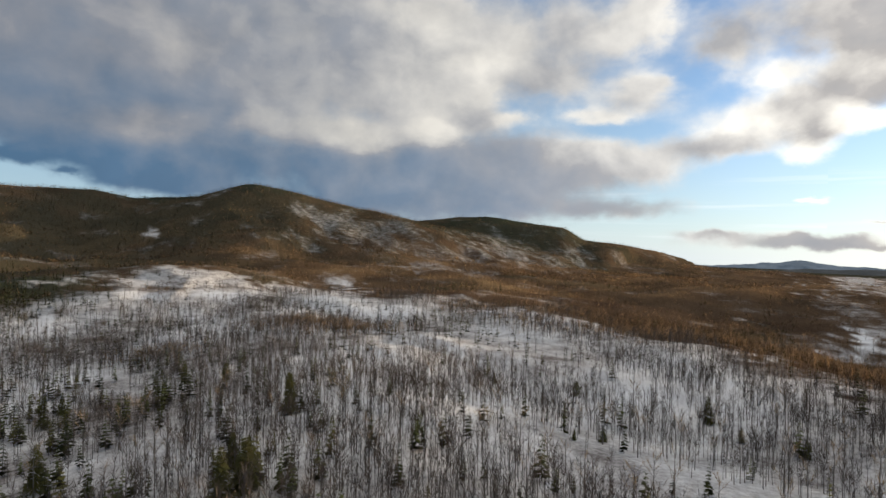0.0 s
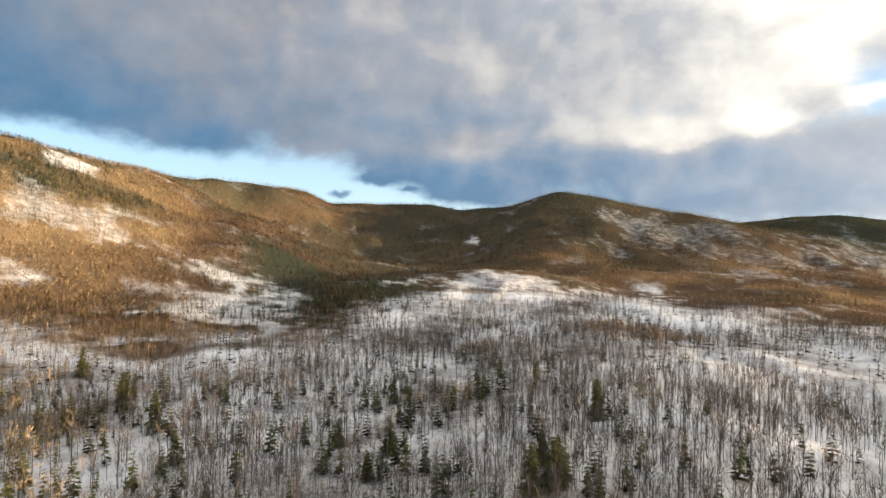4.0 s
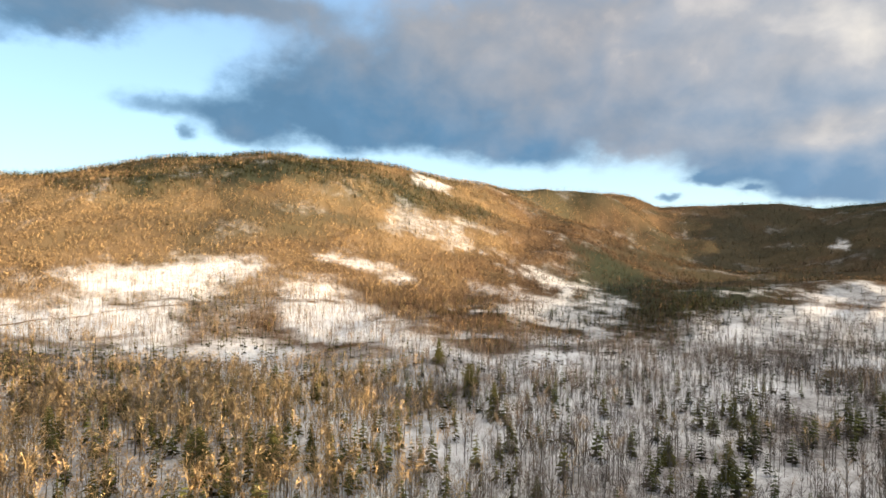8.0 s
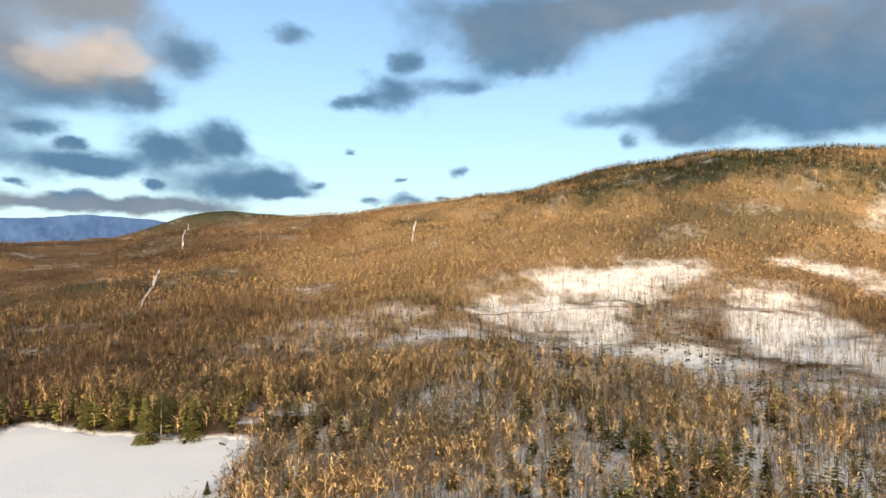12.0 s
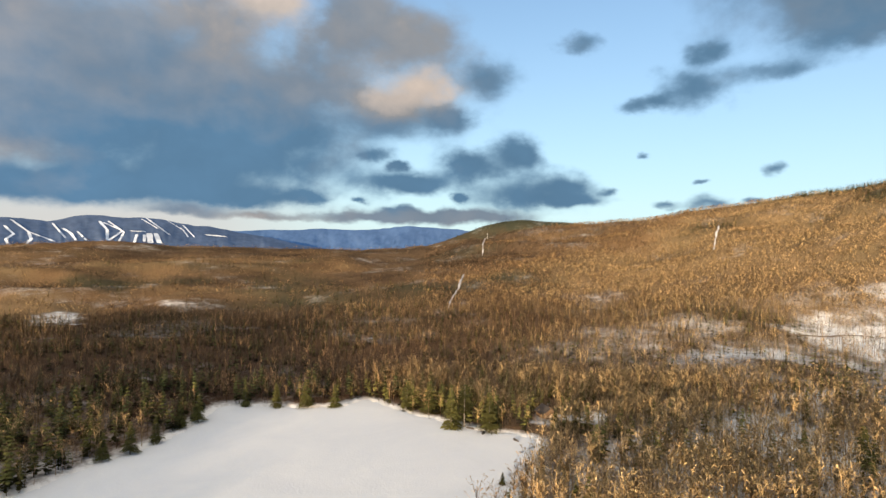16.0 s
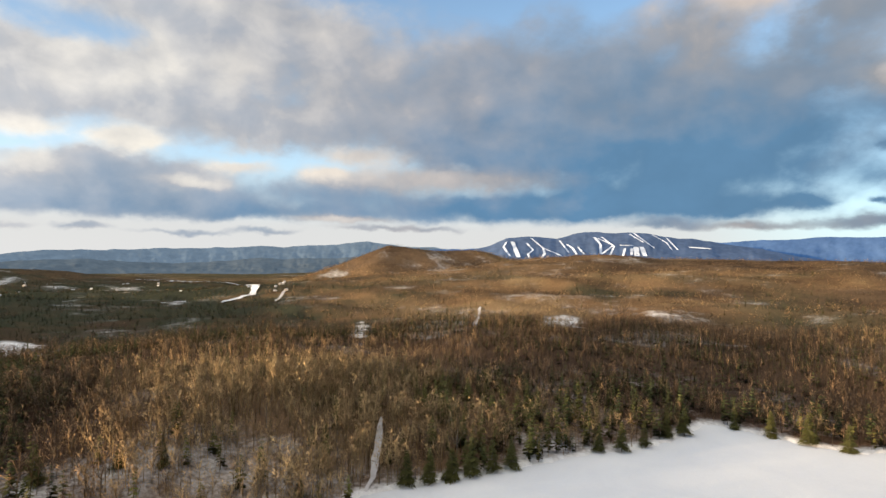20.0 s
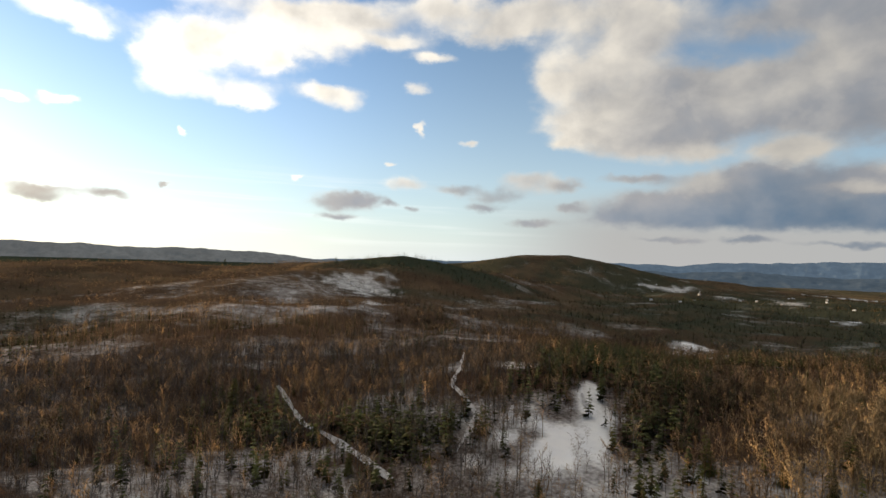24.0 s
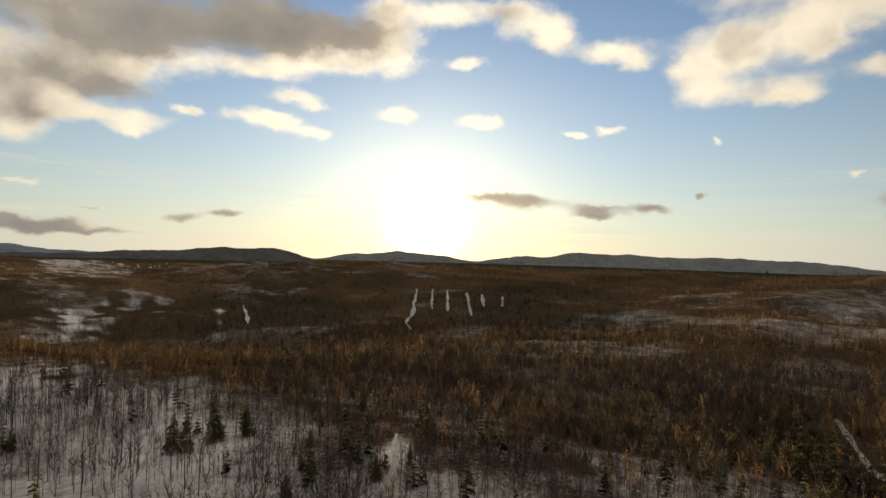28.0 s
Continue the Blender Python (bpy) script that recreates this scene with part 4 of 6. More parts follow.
# stands with painted shade, haze and sunlit bands, darker or more golden: bearing, distance, half-width, half-depth,
# change
STAND_SHADES = [
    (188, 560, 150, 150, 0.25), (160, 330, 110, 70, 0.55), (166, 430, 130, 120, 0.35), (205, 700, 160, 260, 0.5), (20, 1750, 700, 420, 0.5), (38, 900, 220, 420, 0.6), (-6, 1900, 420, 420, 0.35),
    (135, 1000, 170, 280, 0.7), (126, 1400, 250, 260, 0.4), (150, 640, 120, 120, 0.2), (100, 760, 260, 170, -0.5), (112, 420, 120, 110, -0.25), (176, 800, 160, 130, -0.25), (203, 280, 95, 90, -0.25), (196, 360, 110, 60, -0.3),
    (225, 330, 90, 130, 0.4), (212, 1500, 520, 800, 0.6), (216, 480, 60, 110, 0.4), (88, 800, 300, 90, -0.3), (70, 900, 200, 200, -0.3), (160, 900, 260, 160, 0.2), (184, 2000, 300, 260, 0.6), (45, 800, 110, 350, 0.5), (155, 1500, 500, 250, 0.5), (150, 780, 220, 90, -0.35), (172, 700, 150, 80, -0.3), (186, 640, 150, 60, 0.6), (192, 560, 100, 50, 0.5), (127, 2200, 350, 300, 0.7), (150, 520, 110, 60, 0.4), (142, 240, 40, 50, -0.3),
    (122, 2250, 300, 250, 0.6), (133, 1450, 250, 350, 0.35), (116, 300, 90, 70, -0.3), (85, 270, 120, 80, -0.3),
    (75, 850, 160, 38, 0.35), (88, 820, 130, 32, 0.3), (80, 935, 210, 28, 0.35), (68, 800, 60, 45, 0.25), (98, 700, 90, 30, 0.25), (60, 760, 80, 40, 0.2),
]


def stand_and_shade_at(x, y):
    """Kind of woods and the light painted into it: 0 golden, 0.5 red-brown, 1 dark grey-brown."""
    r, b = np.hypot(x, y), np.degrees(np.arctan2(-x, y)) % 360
    # bearings toward the sun coloured dark as backlit, those opposite golden as lit
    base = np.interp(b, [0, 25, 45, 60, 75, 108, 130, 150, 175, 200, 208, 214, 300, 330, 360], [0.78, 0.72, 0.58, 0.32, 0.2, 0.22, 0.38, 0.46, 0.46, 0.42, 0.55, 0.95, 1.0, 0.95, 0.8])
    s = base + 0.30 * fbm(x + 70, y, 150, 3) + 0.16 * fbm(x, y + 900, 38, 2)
    for ob, dist, hw, hd, amount in STAND_SHADES:
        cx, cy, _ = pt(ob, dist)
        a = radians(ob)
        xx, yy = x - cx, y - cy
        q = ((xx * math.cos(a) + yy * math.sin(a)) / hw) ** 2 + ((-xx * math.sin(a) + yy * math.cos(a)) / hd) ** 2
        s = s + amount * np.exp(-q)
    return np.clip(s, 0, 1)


def snow_reach(x, y):
    b = np.degrees(np.arctan2(-x, y))
    return np.interp((b + 70) % 360 - 70, *zip(*SNOW_REACH)) * (1 + 0.10 * fbm(x, y, 45, 3))


def cover(x, y):
    """Snow on the ground, evergreens, far blending and openness, at each place."""
    r, b = np.hypot(x, y), np.degrees(np.arctan2(-x, y))
    b = (b + 70) % 360 - 70
    reach = snow_reach(x, y)
    near = np.clip((reach * 1.06 - r) / (0.16 * reach), 0, 1)
    light = np.clip((60 - np.abs(b - 2)) / 12, 0, 1)  # the thin snowy woods on the hump
    opened = patches(x, y, OPEN, 0.75, 0.55) * (1 - 0.3 * np.clip((r - 750) / 300, 0, 1))
    opened = np.maximum(opened, patches(x, y, HILL_SNOW + FARM_SNOW, 0.3, 0.3)) * (1 - patches(x, y, HILL_BROWN, 0.3, 0.4))
    # snow past bearing 220 is raised to lighten the ground in place of glare
    snow = near * (0.40 + 0.26 * light - 0.10 * np.clip((b - 14) / 15, 0, 1) * np.clip((66 - b) / 12, 0, 1) + 0.22 * np.clip((b - 40) / 20, 0, 1) * np.clip((125 - b) / 25, 0, 1) - 0.02 * np.clip((b - 228) / 15, 0, 1) - 0.14 * np.clip((-26 - b) / 10, 0, 1)) + (1 - near) * np.where(r < 660, 0.2 - 0.14 * np.clip((b - 108) / 15, 0, 1), 0.06) + (1 - near) * 0.14 * np.clip((b - 220) / 10, 0, 1) * np.clip((1000 - r) / 300, 0, 1) + 0.24 * fbm(x, y, 60, 4)
    snow = snow - 0.5 * np.clip((r - 900) / 500, 0, 1) * np.clip((b - 232) / 10, 0, 1)  # less snow, hence darker ground, far out below the sun
    snow = np.maximum(snow, opened * 0.84)
    green = np.clip(0.75 * fbm(x - 400, y + 90, 130, 3) - 0.12, 0, 0.8)
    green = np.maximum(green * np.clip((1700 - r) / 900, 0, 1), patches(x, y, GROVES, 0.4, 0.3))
    # far ground toward the sun is coloured darker
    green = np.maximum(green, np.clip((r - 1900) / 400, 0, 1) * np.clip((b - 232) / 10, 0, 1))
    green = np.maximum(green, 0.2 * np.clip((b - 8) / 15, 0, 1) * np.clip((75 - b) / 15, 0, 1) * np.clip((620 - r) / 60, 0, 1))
    # the farthest ground is coloured dark all round
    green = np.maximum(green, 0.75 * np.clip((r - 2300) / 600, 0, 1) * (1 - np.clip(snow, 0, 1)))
    return snow, green, np.clip((r - 350) / 600, 0, 1), np.maximum(opened, (0.3 * light + 0.1) * near)


def mesh_ob(name, verts, faces, mat, parent=None, smooth=False):
    """A mesh of triangles or quads from arrays."""
    me = bpy.data.meshes.new(name)
    verts, faces = np.asarray(verts, np.float32), np.asarray(faces, np.int32)
    n, k = faces.shape
    me.vertices.add(len(verts))
    me.vertices.foreach_set("co", verts.ravel())
    me.loops.add(n * k)
    me.loops.foreach_set("vertex_index", faces.ravel())
    me.polygons.add(n)
    me.polygons.foreach_set("loop_start", np.arange(0, n * k, k, dtype=np.int32))
    me.polygons.foreach_set("loop_total", np.full(n, k, np.int32))
    me.polygons.foreach_set("use_smooth", np.full(n, smooth))
    me.materials.append(mat)
    me.update(calc_edges=True)
    ob = new(name, me)
    if parent:
        ob.parent = parent
    return ob


def attribute(ob, name, values):
    ob.data.attributes.new(name, "FLOAT", "POINT").data.foreach_set("value", np.asarray(values, np.float32))


# ---- ground ----
NA, NR = 700, 270
rr = np.concatenate([[0.05, 3], 8 * (4950 / 8) ** np.linspace(0, 1, NR - 2)])
aa = np.linspace(0, 2 * np.pi, NA, endpoint=False)
gx, gy = (-np.sin(aa)[None] * rr[:, None]).ravel(), (np.cos(aa)[None] * rr[:, None]).ravel()
gx[:NA] += 1.2
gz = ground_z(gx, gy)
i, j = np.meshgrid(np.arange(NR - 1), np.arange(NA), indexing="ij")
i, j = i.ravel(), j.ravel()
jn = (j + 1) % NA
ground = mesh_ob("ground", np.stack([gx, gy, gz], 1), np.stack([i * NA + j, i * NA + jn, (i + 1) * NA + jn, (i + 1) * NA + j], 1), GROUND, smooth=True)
tagged(ground, "rolling wooded land with snow and brown leaf litter", "ground", kind="structure")
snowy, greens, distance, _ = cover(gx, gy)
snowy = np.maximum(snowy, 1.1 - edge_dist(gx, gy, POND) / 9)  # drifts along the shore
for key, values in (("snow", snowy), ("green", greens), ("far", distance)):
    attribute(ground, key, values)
attribute(ground, "stand_shade", stand_and_shade_at(gx, gy))

bm = bmesh.new()
bm.faces.new([bm.verts.new((x, y, 0.25)) for x, y in POND])
me = bpy.data.meshes.new("frozen_pond")
bm.to_mesh(me)
me.materials.append(ICE)
tagged(new("frozen_pond", me), "flat frozen pond under white snow", "pond", kind="structure")


# ---- woods ----
def blade(p, q, w, side):
    """A thin sliver from p to q."""
    return [p - side * w, p + side * w, q]


def spray_crown(rng, count, low, wide, width):
    """Fans of fine twigs, narrow below and wide at the rim of a rounded crown."""
    tri = []
    squash = rng.uniform(0.8, 1.2)
    for k in range(count):
        a, v = rng.uniform(0, 6.28), rng.uniform(-0.8, 1.0)
        rim = math.sqrt(1 - v * v * 0.85) * wide * rng.uniform(0.35, 1.1)
        e = np.array([math.cos(a) * rim, math.sin(a) * rim * squash, 0.66 + 0.32 * v + rng.uniform(-0.05, 0.05)])
        o = e * np.array([0.5, 0.5, 1]) - np.array([0, 0, rng.uniform(0.07, 0.2)])
        o[2] = max(low, o[2])
        a2 = rng.uniform(0, 6.28)
        s = np.array([-math.sin(a2), math.cos(a2), rng.uniform(-0.5, 0.5)]) * width * rng.uniform(0.6, 1.4)
        tri.append([o, e - s, e + s * rng.uniform(0.5, 1.0)])
    return tri


def limb_template(rng, limbs, twigs, width):
    """A leafless hardwood of height 1: stem, upswept limbs and a rounded haze of short fine twigs."""
    lean = rng.normal(0, 0.025, 2)
    tri = []
    for k in range(2):
        a = math.pi * k / 2 + rng.rand()
        tri.append(blade(np.array([0, 0, -0.05]), np.array([lean[0], lean[1], 0.86]), 0.009, np.array([math.cos(a), math.sin(a), 0])))
    wide, turn = rng.uniform(0.19, 0.30), rng.uniform(0, 6.28)
    for k in range(limbs):
        h, a = 0.32 + 0.42 * k / limbs + rng.uniform(-0.03, 0.03), turn + 2.4 * k
        reach = wide * rng.uniform(0.55, 1.05) * (1.15 - 0.5 * k / limbs)
        o = np.array([lean[0] * h, lean[1] * h, h])
        e = np.array([math.cos(a) * reach, math.sin(a) * reach, min(0.99, h + rng.uniform(0.20, 0.34))])
        side = np.array([-math.sin(a), math.cos(a), 0])
        tri.append(blade(o, e, 0.0075, side))
        for m in range(twigs):
            u = rng.uniform(0.2, 1.0)
            c = o + (e - o) * u + rng.normal(0, 0.025, 3)
            a2, ln = rng.uniform(0, 6.28), rng.uniform(0.05, 0.13)
            tip = c + ln * np.array([0.7 * math.cos(a2) + 0.4 * math.cos(a), 0.7 * math.sin(a2) + 0.4 * math.sin(a), rng.uniform(-0.1, 0.9)])
            tip[2] = min(tip[2], 1.03)
            s = np.array([-math.sin(a2), math.cos(a2), rng.uniform(-0.6, 0.6)]) * width * rng.uniform(0.6, 1.4)
            tri.append([c - 0.4 * s, c + 0.4 * s, tip] if m % 2 else [c, tip - s, tip + s])
    return np.array(tri)


def young_template(rng):
    """A slender, upright young tree: dark stem and a narrow brush of twigs."""
    lean = rng.normal(0, 0.02, 2)
    tri = []
    for k in range(2):
        a = math.pi * k / 2 + rng.rand()
        tri.append(blade(np.array([0, 0, -0.05]), np.array([lean[0], lean[1], 0.95]), 0.0095, np.array([math.cos(a), math.sin(a), 0])))
    for k in range(19):
        h, a, a2 = rng.uniform(0.34, 0.85), rng.uniform(0, 6.28), rng.uniform(0, 6.28)
        ln, out = rng.uniform(0.10, 0.26), rng.uniform(0.04, 0.17)
        o = np.array([lean[0] * h + math.cos(a) * out * 0.3, lean[1] * h + math.sin(a) * out * 0.3, h])
        tri.append(blade(o, o + np.array([math.cos(a) * out, math.sin(a) * out, ln]), 0.0062, np.array([-math.sin(a2), math.cos(a2), 0])))
    return np.array(tri)


def far_template(rng, slivers, width=0.06):
    """A distant leafless crown of height 1."""
    return np.array(spray_crown(rng, slivers, 0.05, rng.uniform(0.34, 0.5), width)) * np.array([1, 1, 1.35]) - np.array([0, 0, 0.36])


def fir_template(rng, tiers, per):
    """A spruce or fir of height 1: whorls of drooping sprays, ragged."""
    tri = [blade(np.array([0, 0, -0.05]), np.array([0, 0, 1.0]), 0.012, np.array([math.cos(a), math.sin(a), 0])) for a in (0, 1.57)]
    for k in range(tiers):
        h = 0.12 + 0.84 * k / tiers
        rad = 0.19 * (1 - h) ** 0.8 + 0.012
        for m in range(per):
            a = rng.uniform(0, 6.28)
            rl = rad * rng.uniform(0.6, 1.25)
            o = np.array([0, 0, h + rng.uniform(0, 0.03)])
            e = o + np.array([math.cos(a) * rl, math.sin(a) * rl, -0.25 * rl + rng.uniform(-0.02, 0.02)])
            s = np.array([-math.sin(a), math.cos(a), 0])
            mid = o * 0.45 + e * 0.55
            tri.append([o, mid - s * rl * 0.42, e])
            tri.append([o, e, mid + s * rl * 0.42])
    return np.array(tri)


def scatter(name, mat, templates, x, y, heights, rng, label, category, wide=None, stems=0):
    """Many trees as one mesh."""
    z = ground_z(x, y)
    parts, tone, stand_shade, outward = [], [], [], []
    pick = rng.randint(0, len(templates), len(x))
    for k, tp in enumerate(templates):
        m = pick == k
        a, h = rng.uniform(0, 6.28, m.sum()), heights[m]
        w = h * (rng.uniform(0.8, 1.25, m.sum()) if wide is None else wide[m])
        c, s = np.cos(a)[:, None, None], np.sin(a)[:, None, None]
        X, Y, Z = tp[None, :, :, 0], tp[None, :, :, 1], tp[None, :, :, 2]
        w, h = w[:, None, None], h[:, None, None]
        parts.append(np.stack([(X * c - Y * s) * w + x[m][:, None, None], (X * s + Y * c) * w + y[m][:, None, None], Z * h + z[m][:, None, None]], -1).reshape(-1, 3))
        mid = np.array([0, 0, 0.3 if mat is FIRS else 0.5])
        out = (tp - mid) * np.array([1, 1, 0.2])
        out = out / (np.linalg.norm(out, axis=-1, keepdims=True) + 1e-6) + np.array([0, 0, 0.12])
        out = out / (np.linalg.norm(out, axis=-1, keepdims=True) + 1e-6)
        OX, OY, OZ = out[None, :, :, 0], out[None, :, :, 1], out[None, :, :, 2] + 0 * c
        outward.append(np.stack([OX * c - OY * s, OX * s + OY * c, OZ], -1).reshape(-1, 3))
        tone.append(np.repeat(rng.rand(m.sum()), tp.shape[0] * 3))
        stand_shade.append(np.repeat(np.clip(stand_and_shade_at(x[m], y[m]) + rng.normal(0, 0.2, m.sum()), 0, 1), tp.shape[0] * 3))
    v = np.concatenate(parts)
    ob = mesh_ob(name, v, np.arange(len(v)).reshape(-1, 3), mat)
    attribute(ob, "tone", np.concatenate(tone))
    attribute(ob, "stand_shade", np.concatenate(stand_shade))
    if mat in (WOODS, FAR_WOODS, FIRS):
        ob.data.attributes.new("outward", "FLOAT_VECTOR", "POINT").data.foreach_set("vector", np.concatenate(outward).astype(np.float32).ravel())
    if stems:  # the first triangles of each tree are bark
        ob.data.materials.append(BARK)
        size = templates[0].shape[0]
        ob.data.polygons.foreach_set("material_index", (np.arange(len(v) // 3) % size < stems).astype(np.int32))
    return tagged(ob, label, category, kind="stuff")


CLEARINGS = [(122.6, 279, 10), (122.8, 268, 9), (123.0, 260, 8), (122.8, 251, 7), (122.7, 243, 7), (122.7, 234, 6), (118.4, 283, 11), (118.4, 268, 8), (120.6, 277, 9), (75, 560, 6), (119.8, 281, 7)]  # round the cabin and the logs


def places(n, r0, r1, rng, keep, b0=0, b1=360, soft=0, beyond=None):
    """Random places between two distances, thinned by keep(snow, green); soft bearings at both ends; inside or beyond the reach of snow."""
    r = np.sqrt(rng.uniform(r0 * r0, r1 * r1, n)) if r1 < 700 else rng.uniform(r0, r1, n)
    b = rng.uniform(b0, b1, n)
    if soft:
        b = b[rng.rand(n) < np.clip(np.minimum(b - b0, b1 - b) / soft, 0, 1)]
        r, n = r[:len(b)], len(b)
    b = np.radians(b)
    x, y = -np.sin(b) * r, np.cos(b) * r
    _, green, _, snow = cover(x, y)
    ok = (rng.rand(n) < keep(snow, green)) & ~inside(x, y, POND) & (edge_dist(x, y, POND) > 2) & (lane_gap(x, y) > 0.0)
    if beyond is not None:
        gap = (np.hypot(x, y) / snow_reach(x, y) - 1) / 0.08
        ok &= rng.rand(n) < np.clip(0.5 + (gap if beyond else -gap), 0, 1)
    for cb, dist, rad in CLEARINGS:
        cx, cy, _ = pt(cb, dist)
        ok &= np.hypot(x - cx, y - cy) > rad
    return x[ok], y[ok]


# ---- distant ranges, the haze of distance painted in ----
def painted_haze_material(name, col, air):
    """Wooded slope with the haze of much air painted in as colour and a faint glow."""
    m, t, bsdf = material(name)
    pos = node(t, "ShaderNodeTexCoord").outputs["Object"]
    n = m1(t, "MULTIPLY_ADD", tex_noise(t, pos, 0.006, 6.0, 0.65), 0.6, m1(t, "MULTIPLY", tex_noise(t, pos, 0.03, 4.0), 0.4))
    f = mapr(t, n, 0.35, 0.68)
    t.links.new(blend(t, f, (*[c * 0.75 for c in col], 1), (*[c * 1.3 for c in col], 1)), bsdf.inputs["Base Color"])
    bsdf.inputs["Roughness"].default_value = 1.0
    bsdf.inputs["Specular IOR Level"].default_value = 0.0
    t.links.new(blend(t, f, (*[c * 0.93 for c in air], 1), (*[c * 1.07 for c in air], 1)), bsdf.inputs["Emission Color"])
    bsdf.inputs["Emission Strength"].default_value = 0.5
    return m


FAR_FOOT = -32.0


def crest_at(crest, b):
    cb = np.array([c[0] for c in crest])
    k = np.argsort(cb)
    return np.interp(b, cb[k], np.array([c[1] for c in crest])[k]), np.interp(b, cb[k], np.array([c[2] for c in crest])[k])


def far_point(crest, depth, b, s, lift=0.0):
    """A place on the face of a range: s runs from the crest, 0, to the foot, 1."""
    dist, el = crest_at(crest, b)
    el = el + 0.12 * fbm(b * 8, b * 0, 20, 5) + 0.16 * fbm(b * 8 + dist, b * 0, 55, 2) * np.clip((dist - 4400) / 200, 0, 1)
    top = EYE + dist * np.tan(np.radians(el))
    r = dist - depth * s - lift
    z = FAR_FOOT + (top - FAR_FOOT) * (1 - s) ** 1.15
    rough = fbm(b * 30 + s * 60, s * 200 + b * 9, 22, 4) * np.sin(np.clip(s, 0, 1) * np.pi)
    r = r - 28 * rough
    return -np.sin(np.radians(b)) * r, np.cos(np.radians(b)) * r, z


def far_range(name, crest, depth, mat, label):
    b0, b1 = min(c[0] for c in crest), max(c[0] for c in crest)
    nb, ns = int((b1 - b0) / 0.14) + 2, 12
    b, s = np.meshgrid(np.linspace(b0, b1, nb), np.linspace(0, 1, ns), indexing="ij")
    x, y, z = far_point(crest, depth, b.ravel(), s.ravel())
    i, j = np.meshgrid(np.arange(nb - 1), np.arange(ns - 1), indexing="ij")
    i, j = i.ravel(), j.ravel()
    ob = mesh_ob(name, np.stack([x, y, z], 1), np.stack([i * ns + j, i * ns + j + 1, (i + 1) * ns + j + 1, (i + 1) * ns + j], 1), mat, smooth=True)
    return tagged(ob, label, "mountains", kind="structure")


SKI_CREST = [(180, 4300, .0), (177, 4300, .7), (174.4, 4250, 1.4), (172.8, 4200, 2.0), (170.5, 4200, 2.25), (168, 4200, 2.1), (165.3, 4200, 2.7), (160.3, 4200, 2.8), (157.2, 4200, 2.4), (154, 4250, 2.0), (149, 4300, 1.0), (145, 4350, .2)]
BLUE_CREST = [(183, 4750, -1), (181, 4750, .7), (176.8, 4750, 1.2), (165, 4750, 1.5), (151.8, 4750, 1.9), (146.2, 4750, 2.2), (141, 4750, 2.35), (136.6, 4750, 2.7), (131.5, 4750, 2.5), (118, 4750, 2.0)]
PALE_CREST = [(253, 4780, -.4), (245, 4780, -.5), (238, 4780, -.3), (230, 4780, -.1), (222, 4780, 0), (217, 4780, -.1), (209, 4770, .4), (202.5, 4770, .6), (196, 4770, .95), (187.3, 4780, 1.45), (183, 4780, 1.1), (180, 4780, .9), (176, 4780, -.5)]
SUN_CREST = [(306, 4500, -1.2), (303.4, 4500, -.8), (299.6, 4500, -.3), (295, 4500, 0), (286.6, 4500, -.6), (281, 4500, -.1), (275.6, 4500, .3), (269, 4500, .2), (262, 4500, .2), (257, 4500, -.1), (252, 4500, -.5), (246, 4500, -1)]
TOWN_CREST = [(346, 3700, -1.6), (338, 3700, -1.2), (333, 3700, -1.0), (328.5, 3700, -.8), (321.7, 3700, -.62), (316, 3700, -.2), (311, 3700, 0), (307, 3700, .1), (303.4, 3700, -.8), (300, 3700, -1.5)]
PEAK_CREST = [(344, 4700, -.9), (337.5, 4700, -.7), (333, 4700, -.3), (328, 4700, .1), (326.5, 4700, -.1), (322, 4700, -.45), (318, 4700, -.9)]
far_range("blue_mountains", BLUE_CREST, 260, painted_haze_material("blue_distance", (0.03, 0.05, 0.09), (0.018, 0.055, 0.14)), "deep blue mountains on the horizon under clouds")
far_range("pale_mountains", PALE_CREST, 260, painted_haze_material("pale_distance", (0.045, 0.062, 0.08), (0.075, 0.105, 0.14)), "pale hazy hills beyond the river valley")
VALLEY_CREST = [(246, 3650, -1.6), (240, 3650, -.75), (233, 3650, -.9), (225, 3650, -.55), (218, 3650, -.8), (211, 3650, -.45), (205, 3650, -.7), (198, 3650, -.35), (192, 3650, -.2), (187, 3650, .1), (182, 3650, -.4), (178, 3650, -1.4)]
far_range("valley_hills", VALLEY_CREST, 380, painted_haze_material("valley_distance", (0.045, 0.055, 0.062), (0.042, 0.060, 0.080)), "low dark blue-grey hills across the river valley")
far_range("hazy_hills", SUN_CREST, 260, painted_haze_material("sunset_distance", (0.09, 0.09, 0.09), (0.08, 0.085, 0.085)), "grey hazy hills below the low sun")
far_range("town_hills", TOWN_CREST, 420, painted_haze_material("town_distance", (0.07, 0.07, 0.065), (0.025, 0.028, 0.03)), "dark wooded hills behind the snowy town")
far_range("grey_peak", PEAK_CREST, 260, painted_haze_material("grey_distance", (0.09, 0.10, 0.11), (0.09, 0.11, 0.13)), "grey hazy peak on the horizon")
ski = far_range("ski_mountain", SKI_CREST, 620, painted_haze_material("ski_distance", (0.04, 0.056, 0.09), (0.018, 0.036, 0.075)), "blue wooded mountain cut by white ski runs")
# snow of the runs, with haze painted in as glow too
RUN = painted_haze_material("groomed_snow", (0.40, 0.45, 0.53), (0.08, 0.10, 0.13))
